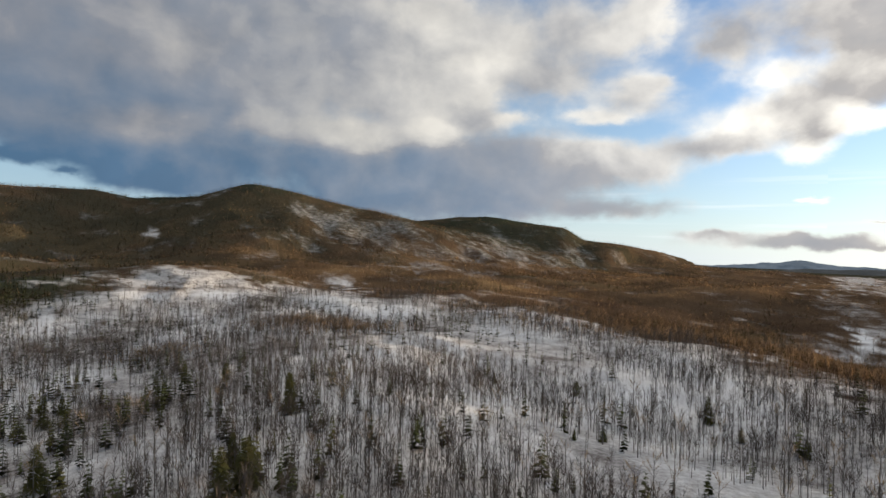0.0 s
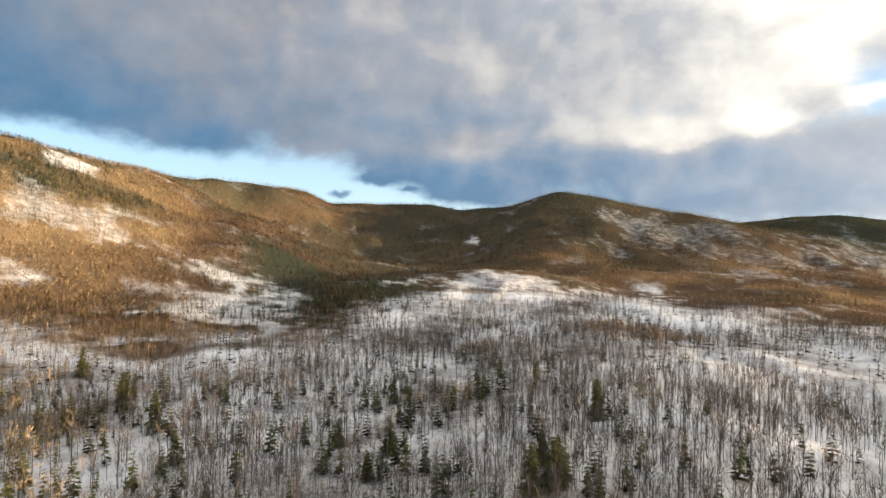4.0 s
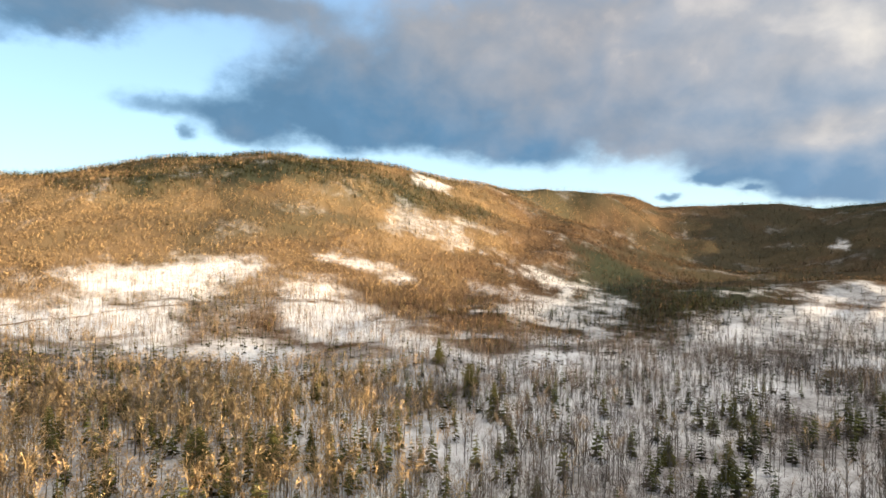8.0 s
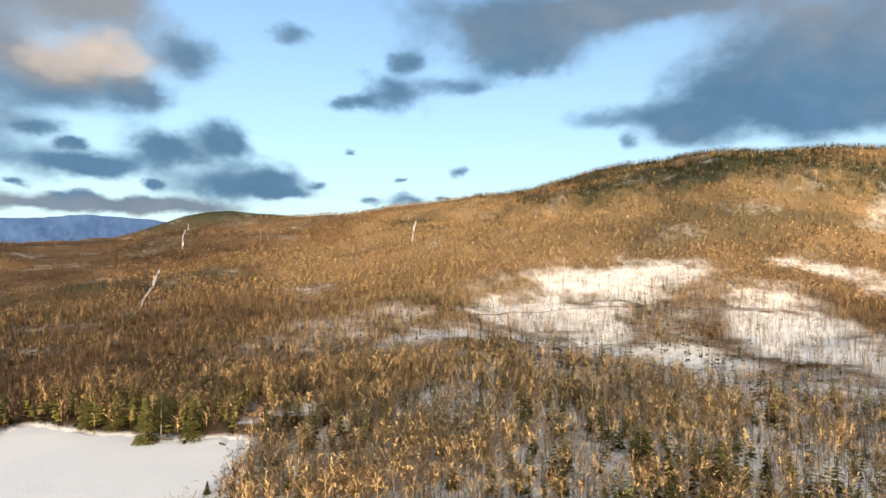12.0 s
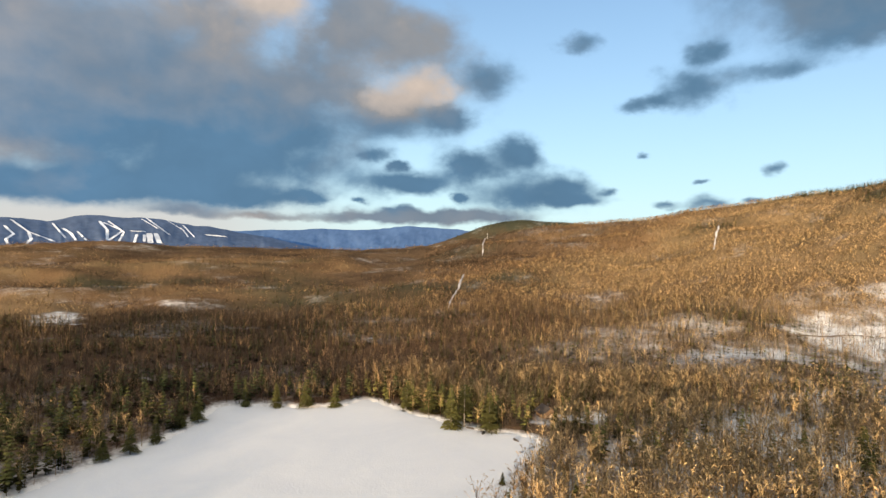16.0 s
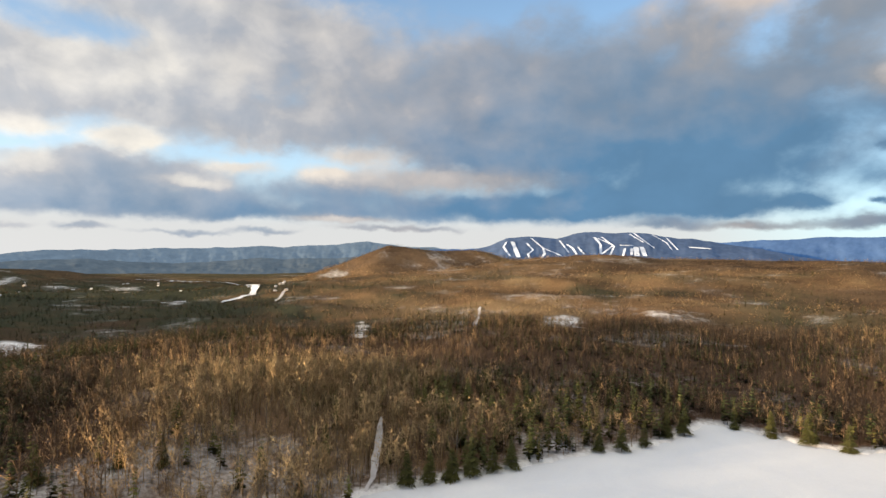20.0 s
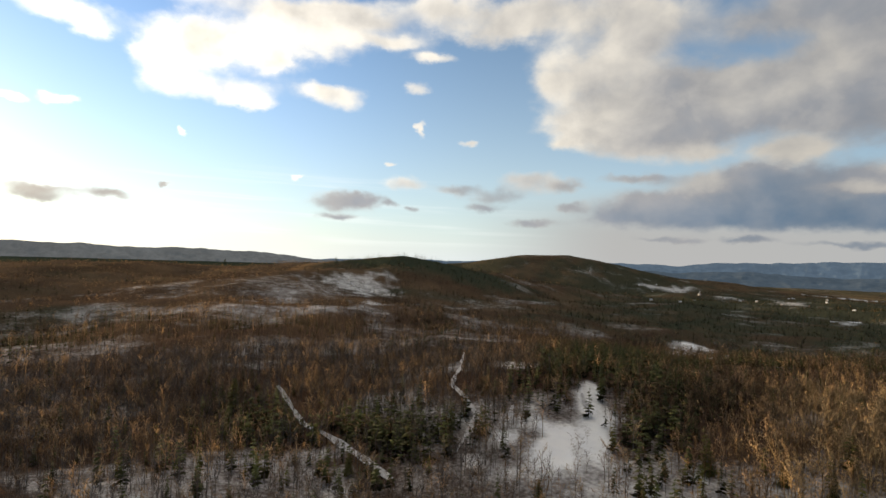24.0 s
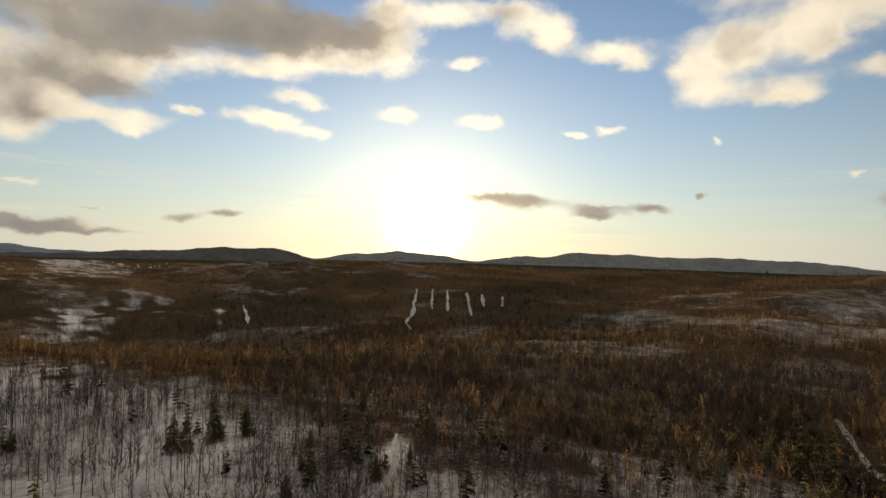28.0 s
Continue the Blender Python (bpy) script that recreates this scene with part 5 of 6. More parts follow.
SKI_RUNS = [  # width, (bearing, elevation angle) down the run
    (14, [(172.83, 1.77), (173.14, 1.28), (172.47, 0.34)]),
    (26, [(172.25, 1.79), (171.63, 0.26)]),
    (14, [(170.81, 1.65), (170.20, 0.99), (170.71, 0.58), (170.53, 0.15)]),
    (14, [(170.40, 2.16), (169.24, 1.21), (167.44, 0.46)]),
    (16, [(169.24, 1.21), (169.05, 0.62), (169.48, 0.11)]),
    (10, [(167.65, 1.97), (166.72, 0.79)]),
    (12, [(166.92, 1.59), (166.36, 1.20), (165.97, 0.60)]),
    (10, [(165.89, 1.36), (165.22, 0.62)]),
    (16, [(164.31, 2.30), (163.72, 1.59), (163.70, 0.66)]),
    (14, [(164.02, 2.21), (162.55, 1.53), (163.60, 0.66)]),
    (12, [(163.64, 2.33), (162.45, 1.42), (162.83, 0.58)]),
    (10, [(161.96, 1.54), (160.77, 1.52)]),
    (10, [(161.09, 2.63), (159.77, 1.82)]),
    (12, [(160.69, 2.71), (158.84, 1.31)]),
    (34, [(160.47, 1.38), (160.35, 0.53)]),
    (30, [(159.96, 1.39), (159.64, 0.54)]),
    (18, [(160.86, 1.26), (160.85, 0.62)]),
    (16, [(161.46, 1.24), (161.64, 0.50)]),
    (9, [(159.07, 2.59), (157.72, 1.78), (157.29, 1.14)]),
    (10, [(157.73, 2.21), (156.77, 1.15)]),
    (14, [(155.83, 1.39), (154.02, 1.26)]),
]

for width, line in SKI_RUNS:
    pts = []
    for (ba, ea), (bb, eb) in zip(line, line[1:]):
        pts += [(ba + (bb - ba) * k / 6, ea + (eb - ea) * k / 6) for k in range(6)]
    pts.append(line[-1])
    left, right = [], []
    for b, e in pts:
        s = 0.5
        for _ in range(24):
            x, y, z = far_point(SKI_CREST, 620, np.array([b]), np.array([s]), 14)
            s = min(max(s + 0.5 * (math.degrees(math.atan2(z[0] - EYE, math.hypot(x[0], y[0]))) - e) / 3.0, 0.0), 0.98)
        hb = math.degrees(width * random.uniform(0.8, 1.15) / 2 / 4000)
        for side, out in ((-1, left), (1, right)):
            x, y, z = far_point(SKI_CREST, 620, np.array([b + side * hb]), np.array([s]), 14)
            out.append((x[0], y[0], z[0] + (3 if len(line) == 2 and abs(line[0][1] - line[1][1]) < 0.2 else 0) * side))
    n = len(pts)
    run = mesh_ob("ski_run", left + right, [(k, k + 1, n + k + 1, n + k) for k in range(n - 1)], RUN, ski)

# ---- lanes, roads and river ----
TRACK_SNOW = plain("trodden_snow", (0.44, 0.44, 0.46), 0.5, scale=0.25)
DIRT = plain("dirt_road", (0.20, 0.15, 0.11), 0.3, scale=0.6)
LANE_WORDS = {
    "ski_trail": "white cleared strip down a dark wooded slope", "forest_path": "narrow snowy path between bare trees", "forest_road": "snow-covered track through the woods",
    "power_line_cut": "straight snowy clearing up a wooded hill", "hill_road": "thin brown track across a snowy hillside", "river": "frozen snow-covered river on the valley floor", "river_road": "snowy road beside the river",
}
for name, width, line in LANES:
    p = [Vector(pt(*q)) for q in line]
    fine = []
    for a, b in zip(p, p[1:]):
        n = max(2, int((b - a).length / 5))
        fine += [a.lerp(b, k / n) for k in range(n)]
    fine.append(p[-1])
    verts = []
    for k, c in enumerate(fine):
        d = fine[min(k + 1, len(fine) - 1)] - fine[max(k - 1, 0)]
        side = Vector((-d.y, d.x, 0)).normalized()
        ends = min(1.0, 0.35 + 0.25 * min(k, len(fine) - 1 - k))
        wob = ends * max(0.06, (0.85 if name == "river" else 0.5) + 0.55 * noise.noise(c * 0.045))
        off = side * noise.noise(c * 0.02 + Vector((9, 0, 0))) * width * 0.25
        for q in (-1, -0.5, 0, 0.5, 1):
            v = c + off + side * q * width * (0.5 * wob + 0.22 * noise.noise(c * 0.11 + Vector((q * 5, 0, 0))) * abs(q))
            verts.append((v.x, v.y))
    v = np.array(verts)
    z = ground_z(v[:, 0], v[:, 1]) + 0.25 + np.hypot(v[:, 0], v[:, 1]) * (0.0016 if name != "hill_road" else 0.0008)
    faces = [(5 * k + j, 5 * k + j + 1, 5 * k + j + 6, 5 * k + j + 5) for k in range(len(fine) - 1) for j in range(4)]
    tagged(mesh_ob(name, np.column_stack([v, z]), faces, DIRT if name == "hill_road" else ICE if name == "river" else TRACK_SNOW, smooth=True), LANE_WORDS[name], name.replace("_", " "), kind="structure")

# ---- woods ----
rng = np.random.RandomState(3)
def keep_bare(s, g):
    return np.clip(1.0 - 0.85 * s, 0.1, 1) * (1 - 0.7 * g)


young = [young_template(rng) for _ in range(16)]
def keep_young(s, g):
    return np.clip(1.05 - 0.7 * s, 0.15, 1) * (1 - 0.6 * g)


x, y = places(84000, 35, 700, rng, keep_young, -76, 74, 22, False)
clump = 0.62 + 0.3 * (np.degrees(np.arctan2(-x, y)) < -38) + 1.0 * fbm(x * 0.8 + y * 0.6, (y * 0.8 - x * 0.6) * 0.45, 46, 3)
thick = rng.rand(len(x)) < clump
x, y = x[thick], y[thick]
scatter("young_woods", GREY_TWIG, young, x, y, 5 + 8 * rng.rand(len(x)), rng, "close-set slender grey trees standing in snow", "trees", stems=2)
x, y = places(10500, 130, 430, rng, lambda s, g: np.clip(1.05 - 0.8 * s, 0.1, 1) * (1 - 0.6 * g), 228, 312, 8)
scatter("grey_woods", GREY_TWIG, young, x, y, 7 + 6 * rng.rand(len(x)), rng, "close grey leafless trees below the low sun", "trees", stems=2)
x, y = places(11000, 400, 960, rng, lambda s, g: np.clip(1.6 * (s - 0.3), 0, 1), 52, 106)
scatter("slope_saplings", GREY_TWIG, young, x, y, 6 + 6 * rng.rand(len(x)), rng, "thin bare trees scattered over the snowy hillside", "trees", stems=2)
bare = [limb_template(rng, 8, 11, 0.0085) for _ in range(14)]
x, y = places(7000, 150, 345, rng, lambda s, g: np.clip(1.1 - 0.75 * s, 0.15, 1) * (1 - 0.7 * g), 62, 150, 16)
x2, y2 = places(3600, 170, 345, rng, lambda s, g: np.clip(1.1 - 0.75 * s, 0.15, 1) * (1 - 0.7 * g), 160, 224, 26)
x, y = np.concatenate([x, x2]), np.concatenate([y, y2])
tall = rng.rand(len(x)) < 0.8 + 0.9 * fbm(x + 40, y, 34, 3)
x, y = x[tall], y[tall]
scatter("pond_woods", WOODS, bare, x, y, 10.5 + 6.5 * rng.rand(len(x)), rng, "golden leafless hardwoods catching the low sun", "trees")
x, y = places(6800, 125, 330, rng, keep_bare, 46, 308, 24)
scatter("bare_woods", WOODS, bare, x, y, 6.5 + 6.5 * rng.rand(len(x)), rng, "leafless hardwood trees standing in snow", "trees")
bare = [limb_template(rng, 8, 8, 0.0088) for _ in range(14)]
x, y = places(10500, 190, 430, rng, keep_bare, 0, 360, 0, True)
scatter("hardwood_stands", WOODS, bare, x, y, 8 + 7 * rng.rand(len(x)), rng, "leafless hardwood stands round the pond", "trees")
x, y = places(6500, 250, 720, rng, keep_bare, -64, -8, 6, True)
scatter("hump_woods", WOODS, bare, x, y, 7 + 3 * rng.rand(len(x)), rng, "dense red-brown leafless woods behind the snowy rise", "trees")
# close brown groves on the snowy rise: bearing, distance, half-width, half-depth, trees
gx2, gy2 = [], []
for cb, dist, hw, hd, count in ((-12, 480, 42, 50, 420), (14, 440, 42, 26, 360), (-18.5, 450, 30, 36, 240), (9, 395, 30, 16, 160), (-3, 560, 40, 40, 220), (27, 360, 30, 14, 140)):
    u, v = rng.normal(0, 0.6, count) * hw, rng.normal(0, 0.6, count) * hd
    cx, cy, _ = pt(cb, dist)
    a = radians(cb)
    gx2.append(cx + u * math.cos(a) - v * math.sin(a))
    gy2.append(cy + u * math.sin(a) + v * math.cos(a))
x, y = np.concatenate(gx2), np.concatenate(gy2)
scatter("rise_groves", WOODS, bare, x, y, 7 + 4 * rng.rand(len(x)), rng, "close groves of red-brown bare trees on the snowy rise", "trees")
bare = [limb_template(rng, 6, 4, 0.0150) for _ in range(14)]
x, y = places(14500, 425, 645, rng, keep_bare, 60, 236, 0, True)
x2, y2 = places(7000, 425, 645, rng, keep_bare, 236, 420, 0, True)
x, y = np.concatenate([x, x2]), np.concatenate([y, y2])
scatter("brown_woods", WOODS, bare, x, y, 8 + 6.5 * rng.rand(len(x)), rng, "dense brown leafless woods behind the pond", "trees")
far = [far_template(rng, 10, 0.045) for _ in range(10)]
x, y = places(34000, 625, 1450, rng, lambda s, g: np.clip(1.05 - 1.15 * s, 0.06, 1) * (1 - 0.95 * g), 38, 135)
fine = [far_template(rng, 12, 0.042) for _ in range(10)]
scatter("hillside_woods", FAR_WOODS, fine, x, y, rng.uniform(6, 9, len(x)), rng, "brown leafless woods on the sunlit hillside", "trees")
peak = [far_template(rng, 5, 0.05) for _ in range(8)]
x, y = places(33000, 1150, 2250, rng, lambda s, g: np.clip(1.05 - 0.55 * s, 0.3, 1) * (1 - 0.6 * g), -25, 64)
x2, y2 = places(5000, 1700, 2300, rng, lambda s, g: 1 - 0.6 * s, 166, 194)
x, y = np.concatenate([x, x2]), np.concatenate([y, y2])
scatter("mountain_woods", FAR_WOODS, peak, x, y, rng.uniform(6, 10, len(x)), rng, "grey-brown woods on the shaded mountain", "trees")
x, y = places(66000, 630, 2450, rng, lambda s, g: np.clip(1.05 - 1.1 * s, 0.06, 1) * (1 - 0.7 * g))
scatter("far_woods", FAR_WOODS, far, x, y, rng.uniform(5.5, 8, len(x)), rng, "brown leafless woods on the far slopes", "trees")
def keep_firs(s, g):
    return np.clip(0.06 + 0.75 * g, 0, 1) * np.clip(1.25 - s, 0, 1)


firs = [fir_template(rng, 9, 6) for _ in range(8)]
x, y = places(12500, 120, 340, rng, keep_firs)
few = rng.rand(len(x)) < np.interp(np.degrees(np.arctan2(-x, y)) % 360, [0, 14, 50, 70, 215, 240, 300, 335, 360], [0.35, 0.8, 1, 1, 1, 0.85, 0.6, 0.3, 0.3])
x, y = x[few], y[few]
shore = np.clip(1.5 - edge_dist(x, y, POND) / 60, 0, 1)
scatter("near_evergreens", FIRS, firs, x, y, 5.5 + 2.5 * shore + 8.5 * rng.rand(len(x)), rng, "young spruces and firs among the near bare trees", "trees")
firs = [fir_template(rng, 4, 4) for _ in range(8)]
x, y = places(42000, 330, 630, rng, keep_firs)
scatter("evergreen_woods", FIRS, firs, x, y, rng.uniform(7, 12.5, len(x)), rng, "dark spruces and firs among bare trees", "trees")
# dark fir groves round the clearing: bearing, distance, half-width, half-depth, trees
gx2, gy2 = [], []
for cb, dist, hw, hd, count in ((221.5, 370, 42, 90, 520), (217.5, 300, 22, 50, 170), (219.3, 226, 9, 22, 60), (237.4, 218, 10, 12, 55), (243.5, 214, 18, 16, 120), (250, 232, 24, 14, 90), (226.6, 420, 26, 60, 220), (208.0, 600, 80, 50, 330), (228.5, 300, 16, 20, 80), (257.5, 250, 20, 22, 90), (38, 640, 45, 90, 300)):
    u, v = rng.normal(0, 0.55, count) * hw, rng.normal(0, 0.55, count) * hd
    cx, cy, _ = pt(cb, dist)
    a = radians(cb)
    gx2.append(cx + u * math.cos(a) - v * math.sin(a))
    gy2.append(cy + u * math.sin(a) + v * math.cos(a))
x, y = np.concatenate(gx2), np.concatenate(gy2)
free = (lane_gap(x, y) > 1) & (cover(x, y)[3] < 0.7)
x, y = x[free], y[free]
scatter("dark_groves", FIRS, firs, x, y, 8 + 7 * rng.rand(len(x)), rng, "close dark fir groves round a snowy clearing", "trees")
far_firs = [fir_template(rng, 4, 3) for _ in range(6)]
x, y = places(45000, 620, 2450, rng, lambda s, g: np.clip(0.06 + 1.1 * g, 0, 1) * (s < 0.7))
scatter("far_evergreens", FIRS, far_firs, x, y, rng.uniform(8, 15, len(x)), rng, "dark evergreens on the far ridges", "trees")


summit_firs = [fir_template(rng, 3, 3) for _ in range(6)]
x, y = places(15000, 950, 1420, rng, lambda s, g: (g > 0.35) * 0.9, 55, 112)
scatter("summit_evergreens", FIRS, summit_firs, x, y, rng.uniform(8, 13, len(x)), rng, "dark green spruces covering the hilltop", "trees")


# ---- single trees ----
def join_tri(name, tri, mat, parent):
    tri = np.asarray(tri).reshape(-1, 3)
    return mesh_ob(name, tri, np.arange(len(tri)).reshape(-1, 3), mat, parent)


def tube(path, radii, sides=5):
    """Triangles of a tapered tube along a path."""
    rings = []
    for c, r in zip(path, radii):
        rings.append([np.array(c) + r * np.array([math.cos(6.2832 * k / sides), math.sin(6.2832 * k / sides), 0]) for k in range(sides)])
    tri = []
    for a, b in zip(rings, rings[1:]):
        for k in range(sides):
            n = (k + 1) % sides
            tri += [[a[k], a[n], b[n]], [a[k], b[n], b[k]]]
    return tri


def pine(rng, ragged):
    """A tall evergreen of height 1: trunk and a crown of flat, drooping sprays."""
    thing = new("evergreen_tree")
    trunk = tube([(0, 0, -0.03), (0.004, 0, 0.5), (0.0, 0.003, 0.99)], [0.016, 0.010, 0.002])
    join_tri("trunk", trunk, BARK, thing)
    tri = []
    low = 0.32 if ragged else 0.1
    tiers = 15
    for k in range(tiers):
        h = low + (0.97 - low) * k / tiers
        u = (h - low) / (1 - low)
        rad = (0.20 * (1 - u) ** 0.6 * (0.55 + 0.45 * min(1, 3 * u)) if ragged else 0.2 * (1 - u) ** 0.85) + 0.015
        for m in range(8 if ragged else 12):
            a = rng.uniform(0, 6.28)
            rl = rad * rng.uniform(0.45, 1.3)
            o = np.array([0, 0, h + rng.uniform(-0.01, 0.03)])
            rise = rng.uniform(-0.05, 0.35) if ragged else rng.uniform(-0.45, -0.1)
            dirv = np.array([math.cos(a), math.sin(a), rise])
            s = np.array([-math.sin(a), math.cos(a), 0])
            for q in (0.35, 0.6, 0.85):
                c = o + dirv * rl * q
                for sg in (-1, 1):
                    w = rl * 0.5 * (1.2 - q) + 0.012
                    tip = c + dirv * rl * 0.28 + s * sg * w + np.array([0, 0, rng.uniform(-0.02, 0.012)])
                    tri.append([c - dirv * rl * 0.25, c + s * sg * w * 1.1, tip])
    join_tri("crown", tri, NEEDLE, thing)
    return thing


def hardwood(rng):
    """A leafless tree of height 1: trunk, limbs, twigs."""
    thing = new("bare_tree")
    lean = rng.normal(0, 0.02, 2)
    top = (lean[0], lean[1], 0.8)
    join_tri("trunk", tube([(0, 0, -0.03), (lean[0] * 0.5, lean[1] * 0.5, 0.4), top], [0.011, 0.008, 0.003]), BARK, thing)
    twigs = []
    for k in range(6):
        h = rng.uniform(0.35, 0.78)
        a = k * 2.4 + rng.uniform(-0.4, 0.4)
        ln = rng.uniform(0.18, 0.36) * (1.25 - 0.6 * h)
        o = np.array([lean[0] * h, lean[1] * h, h])
        e = o + ln * np.array([math.cos(a) * 0.62, math.sin(a) * 0.62, 0.8])
        join_tri("limb", tube([o, o * 0.5 + e * 0.5 + np.array([0, 0, -0.01]), e], [0.0045, 0.003, 0.0008], 3), BARK, thing)
        for m in range(18):
            c = o + (e - o) * rng.uniform(0.25, 1.0)
            a2 = a + rng.uniform(-1.3, 1.3)
            tip = c + rng.uniform(0.05, 0.15) * np.array([math.cos(a2) * 0.6, math.sin(a2) * 0.6, rng.uniform(0.3, 1.0)])
            twigs.append(blade(c, tip, 0.0022, np.array([-math.sin(a2), math.cos(a2), 0])))
    tagged(join_tri("crown", twigs, TWIG, thing), kind="stuff")
    return thing


rng = np.random.RandomState(11)
pines = [pine(rng, k < 3) for k in range(6)]
for n, (b, dist, h) in enumerate(PINES + [(260.7, 1450, 22), (250.4, 1360, 15)]):
    h *= 0.92
    x, y, _ = pt(b, dist)
    z = float(ground_z(np.array([x]), np.array([y]))[0])
    m = pose(x, y, z, 0, 0, rng.uniform(0, 360)) @ Matrix.Diagonal((h * rng.uniform(1.05, 1.35), h * rng.uniform(1.05, 1.35), h, 1))
    k = (n % 3) if h > 18 else 3 + n % 3
    if n < 6:
        k = n
    ob = pines[k] if n < 6 else copy_thing(pines[k], m)
    ob.matrix_basis = m
    tagged(ob, "tall dark green pine standing above bare trees" if h > 18 else "dark green spruce standing in the snowy woods", "tree", "evergreens in the woods")

woods = [hardwood(rng) for _ in range(6)]
made = 0
while made < 260:
    b, dist = rng.uniform(0, 360), rng.uniform(135, 240)
    x, y, _ = pt(b, dist)
    xa, ya = np.array([x]), np.array([y])
    if inside(xa, ya, POND)[0] or edge_dist(xa, ya, POND)[0] < 3 or lane_gap(xa, ya)[0] < 2 or cover(xa, ya)[3][0] > 0.85:
        continue
    h = rng.uniform(10, 17)
    m = pose(x, y, float(ground_z(xa, ya)[0]), 0, 0, rng.uniform(0, 360)) @ Matrix.Diagonal((h, h, h, 1))
    ob = woods[made] if made < 6 else copy_thing(woods[made % 6], m)
    ob.matrix_basis = m
    tagged(ob, "slender leafless hardwood tree with grey bark", "tree", "bare trees in the snow")
    made += 1


# ---- cabin, boats, logs and the far town ----
def part(name, bm, mat, parent, label=""):
    """Links a bmesh as one mesh under a thing or a part."""
    me = bpy.data.meshes.new(name)
    bm.to_mesh(me)
    bm.free()
    me.materials.append(mat)
    ob = new(name, me)
    ob.parent = parent
    if label:
        ob["label"] = label
    return ob


def box(sx, sy, sz, x=0, y=0, z=0, bevel=0.0, turn=None):
    """A box with its base at z, its edges eased."""
    bm = bmesh.new()
    bmesh.ops.create_cube(bm, size=1, matrix=Matrix.Translation((x, y, z + sz / 2)) @ (turn or Matrix()) @ Matrix.Diagonal((sx, sy, sz, 1)))
    if bevel:
        bmesh.ops.bevel(bm, geom=bm.edges[:], offset=bevel, segments=1, affect="EDGES")
    return bm


def gable(w, d, base, rise, over, thick):
    """Two sloping roof slabs, one mesh each side."""
    out = []
    for side in (-1, 1):
        bm = bmesh.new()
        run = w / 2 + over
        drop = rise * run / (w / 2)
        pts = [(0, base + rise), (side * run, base + rise - drop), (side * run, base + rise - drop + thick), (0, base + rise + thick)]
        a = [bm.verts.new((x, -d / 2 - over, z)) for x, z in pts]
        b = [bm.verts.new((x, d / 2 + over, z)) for x, z in pts]
        bm.faces.new(a), bm.faces.new(b[::-1])
        for k in range(4):
            bm.faces.new((a[k], b[k], b[(k + 1) % 4], a[(k + 1) % 4]))
        bmesh.ops.recalc_face_normals(bm, faces=bm.faces[:])
        out.append(bm)
    return out


WOOD = plain("brown_logs", (0.11, 0.075, 0.05), 0.35, scale=1.5)
ROOFING = plain("dark_roofing", (0.045, 0.04, 0.04), 0.3, scale=2.0)
PALE_WOOD = plain("weathered_trim", (0.35, 0.29, 0.22), 0.25, scale=2.0)
GLASS, gt, gb = material("window_glass")
gb.inputs["Base Color"].default_value, gb.inputs["Roughness"].default_value = (0.02, 0.025, 0.03, 1), 0.08
HULL = plain("dark_hull", (0.05, 0.05, 0.055), 0.4, scale=2.0)


def on_land(b, dist, turn=0.0, sink=0.0):
    x, y, _ = pt(b, dist)
    return pose(x, y, float(ground_z(np.array([x]), np.array([y]))[0]) - sink, 0, 0, turn)


def cabin():
    w, d, h, rise = 7.0, 8.6, 2.9, 2.6
    thing = tagged(new("cabin"), "small dark log cabin with a steep roof", "cabin")
    for k in range(9):
        for side in (-1, 1):
            part("log", box(0.3, d, 0.3, side * (w / 2 - 0.15), 0, k * 0.32, 0.06), WOOD, thing)
            part("log", box(w - 0.6, 0.28, 0.3, 0, side * (d / 2 - 0.16), k * 0.32, 0.06), WOOD, thing)
    for side in (-1, 1):
        bm = bmesh.new()
        f = bm.faces.new([bm.verts.new((x, side * (d / 2 - 0.3), z)) for x, z in ((-w / 2, h), (w / 2, h), (0, h + rise))])
        ext = bmesh.ops.extrude_face_region(bm, geom=[f])
        bmesh.ops.translate(bm, vec=(0, side * 0.2, 0), verts=[v for v in ext["geom"] if isinstance(v, bmesh.types.BMVert)])
        bmesh.ops.recalc_face_normals(bm, faces=bm.faces[:])
        part("gable", bm, WOOD, thing, "brown boarded gable end")
    for bm in gable(w, d, h, rise, 0.6, 0.22):
        part("roof_slope", bm, ROOFING, thing, "dark roof slope without snow")
    part("chimney", box(0.6, 0.6, 1.9, 1.2, 1.0, h + rise - 1.0, 0.04), ROOFING, thing)
    for x in (-2.1, 2.1):
        fr = part("window", box(1.1, 0.12, 1.1, x, -d / 2 - 0.02, 1.1, 0.02), PALE_WOOD, thing)
        part("pane", box(0.86, 0.05, 0.86, x, -d / 2 - 0.085, 1.22), GLASS, fr)
    dr = part("door", box(1.0, 0.12, 2.05, 0, -d / 2 - 0.02, 0.1, 0.02), PALE_WOOD, thing, "pale wooden door")
    part("handle", box(0.06, 0.1, 0.16, 0.36, -d / 2 - 0.12, 1.05, 0.01), HULL, dr)
    part("porch_floor", box(w, 1.9, 0.18, 0, -d / 2 - 1.1, 0.0, 0.03), WOOD, thing)
    for x in (-w / 2 + 0.2, w / 2 - 0.2):
        part("post", box(0.18, 0.18, 2.4, x, -d / 2 - 1.9, 0.15, 0.03), WOOD, thing)
    return thing


cabin().matrix_basis = on_land(122.6, 279, 150, 0.15)


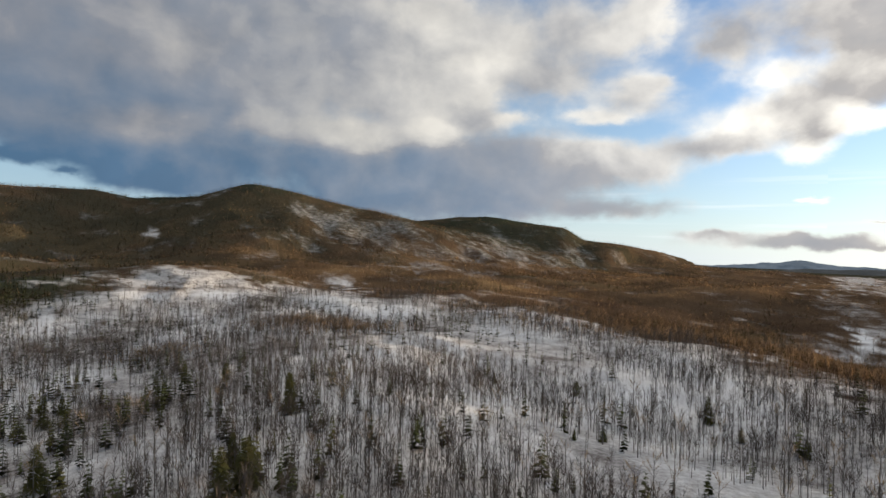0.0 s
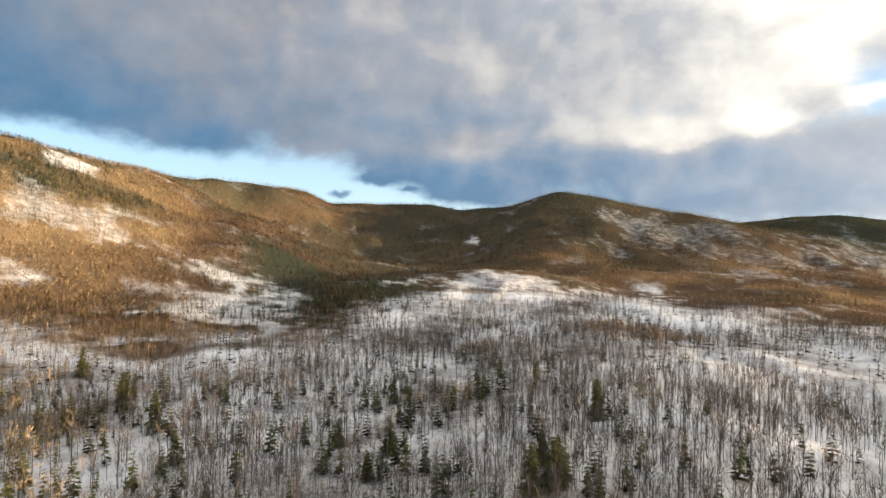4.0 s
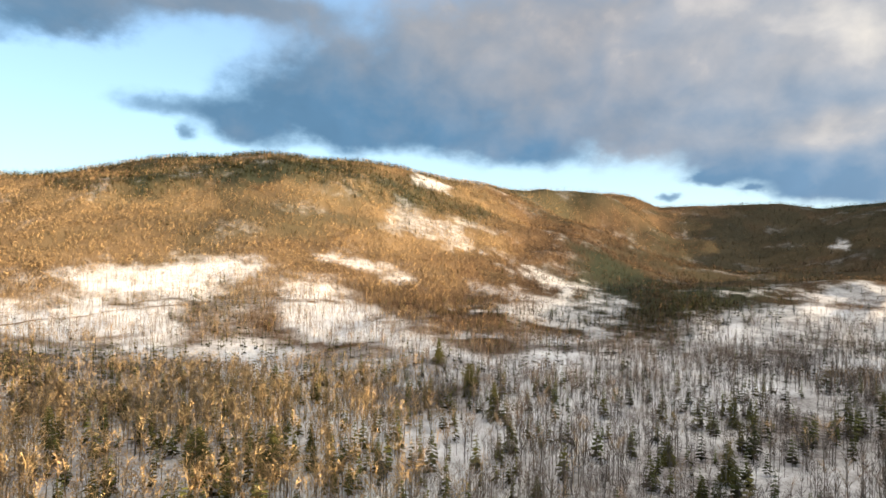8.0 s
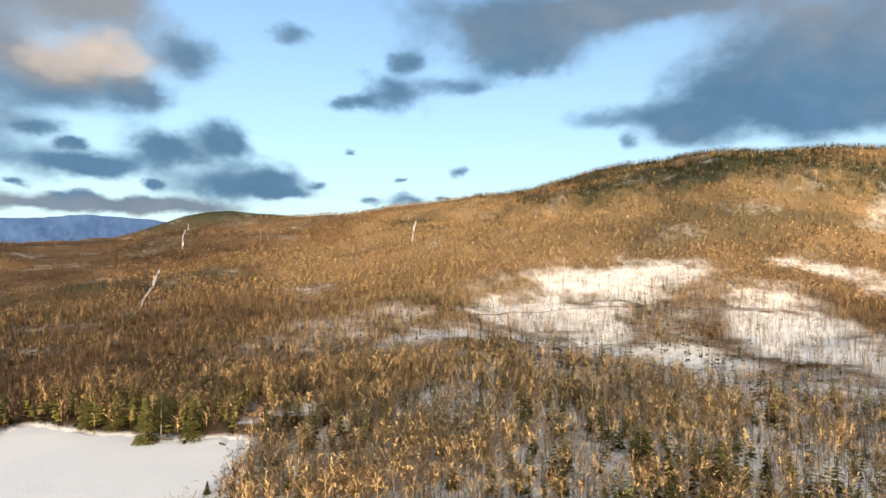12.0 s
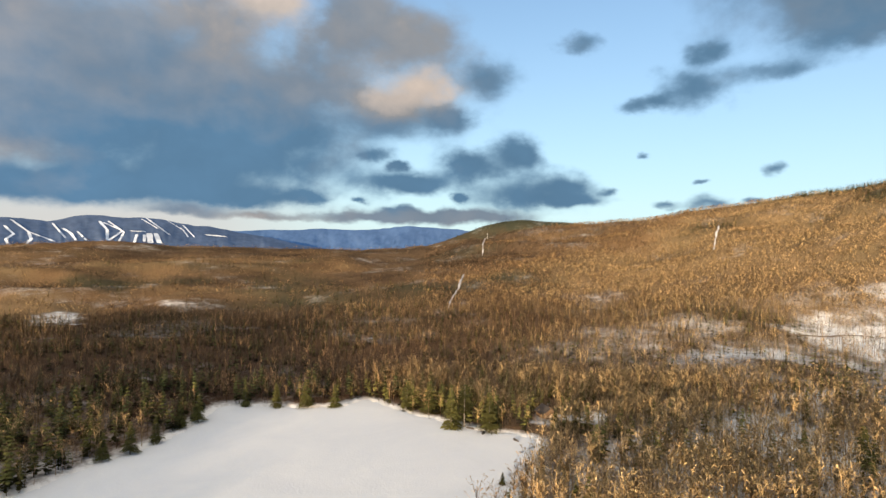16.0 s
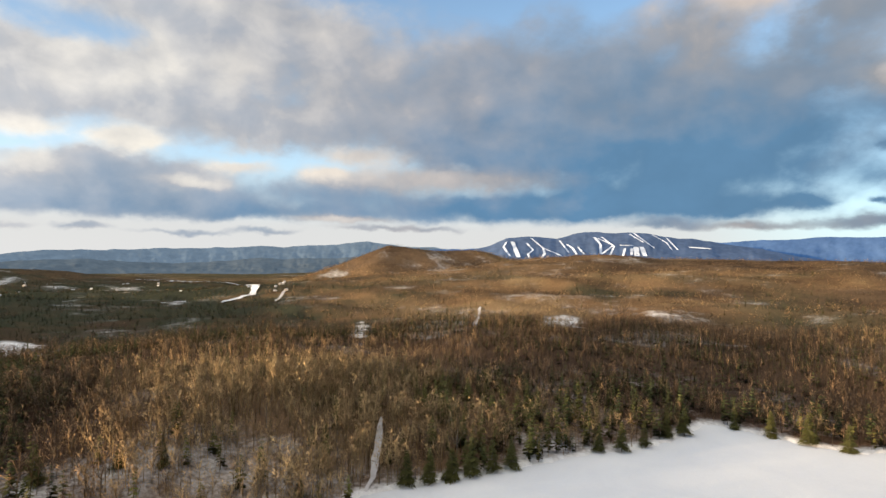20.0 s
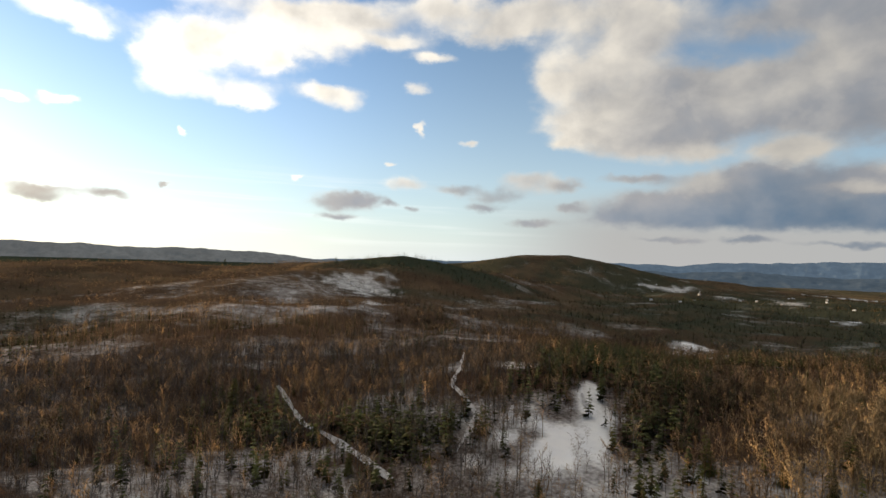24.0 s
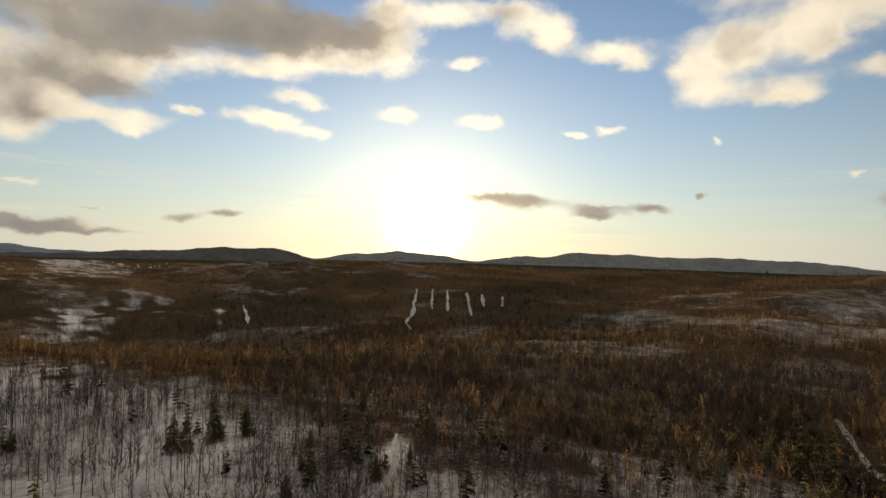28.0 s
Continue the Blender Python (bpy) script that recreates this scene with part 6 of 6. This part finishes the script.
def boat(length):
    """An upturned rowing boat: hull, keel and gunwale."""
    thing = tagged(new("upturned_boat"), "dark rowing boat lying upside down on the snowy shore", "boat", "boats on the shore")
    bm = bmesh.new()
    rings = []
    for k in range(9):
        u = k / 8 * 2 - 1
        wd, ht = 0.68 * (1 - abs(u) ** 2.4) + 0.03, 0.55 * (1 - 0.35 * abs(u) ** 3)
        rings.append([bm.verts.new((u * length / 2, wd * math.cos(a), ht * math.sin(a))) for a in np.linspace(0, math.pi, 7)])
    for a, b in zip(rings, rings[1:]):
        for k in range(6):
            bm.faces.new((a[k], a[k + 1], b[k + 1], b[k]))
    part("hull", bm, HULL, thing)
    part("keel", box(length * 0.9, 0.06, 0.1, 0, 0, 0.5, 0.01), WOOD, thing)
    for side in (-1, 1):
        part("gunwale", box(length * 0.6, 0.07, 0.08, 0, side * 0.62, 0.0, 0.01), PALE_WOOD, thing)
    return thing


one = boat(4.2)
one.matrix_basis = pose(-189, -135, 0.3, 0, 0, 70)
for x, y, a in ((-186.5, -150, 30), (-187.5, -158, 100)):
    copy_thing(one, pose(x, y, 0.3, 0, 0, a))

logs = tagged(new("log_pile"), "low dark pile of felled logs on open snow", "logs")
for k in range(7):
    bm = bmesh.new()
    row, col = divmod(k, 4)
    bmesh.ops.create_cone(bm, cap_ends=True, segments=9, radius1=0.32, radius2=0.27, depth=6.5 - 0.4 * (k % 3), matrix=Matrix.Translation((0.2 * (k % 2), (col + row * 0.5) * 0.64 - 1.0, 0.3 + row * 0.55)) @ Matrix.Rotation(radians(90), 4, "Y"))
    part("log", bm, WOOD, logs)
logs.matrix_basis = on_land(75.0, 560, 78, -0.2)


# ---- houses of the far town and valley farms ----
ROOF_SNOW = ICE
SIDING = plain("pale_siding", (0.42, 0.38, 0.34), 0.5, scale=0.3)


def house(w, d, h, rise):
    thing = new("far_house")
    part("wall", box(w, d, h, 0, 0, -0.5), SIDING, thing)
    for bm in gable(w, d, h - 0.5, rise, 0.5, 0.3):
        part("roof_slope", bm, ROOF_SNOW, thing, "snow-covered roof slope")
    for x in (-w * 0.25, w * 0.25):
        part("window", box(1.2, 0.1, 1.4, x, -d / 2 - 0.03, h * 0.35), GLASS, thing)
        part("window", box(1.2, 0.1, 1.4, x, d / 2 + 0.03, h * 0.35), GLASS, thing)
    return thing


homes = [house(9, 12, 5.5, 3.2), house(8, 16, 4.2, 2.8), house(12, 11, 6.5, 3.6)]
rng = np.random.RandomState(21)
spots = [(rng.uniform(315.5, 325.5), rng.uniform(1500, 2500)) for _ in range(46)] + [(rng.uniform(203, 221), rng.uniform(1400, 2300)) for _ in range(22)] + [(rng.uniform(194, 200), rng.uniform(1100, 1700)) for _ in range(8)] + [(rng.uniform(213, 216), rng.uniform(570, 620)) for _ in range(3)]
for n, (b, dist) in enumerate(spots):
    m = on_land(b, dist, rng.uniform(0, 360), 0.2) @ Matrix.Scale(rng.uniform(0.34, 0.55), 4)
    ob = homes[n] if n < 3 else copy_thing(homes[n % 3], m)
    ob.matrix_basis = m
    tagged(ob, "small distant house with a snow-covered roof", "house", "houses of the far town")
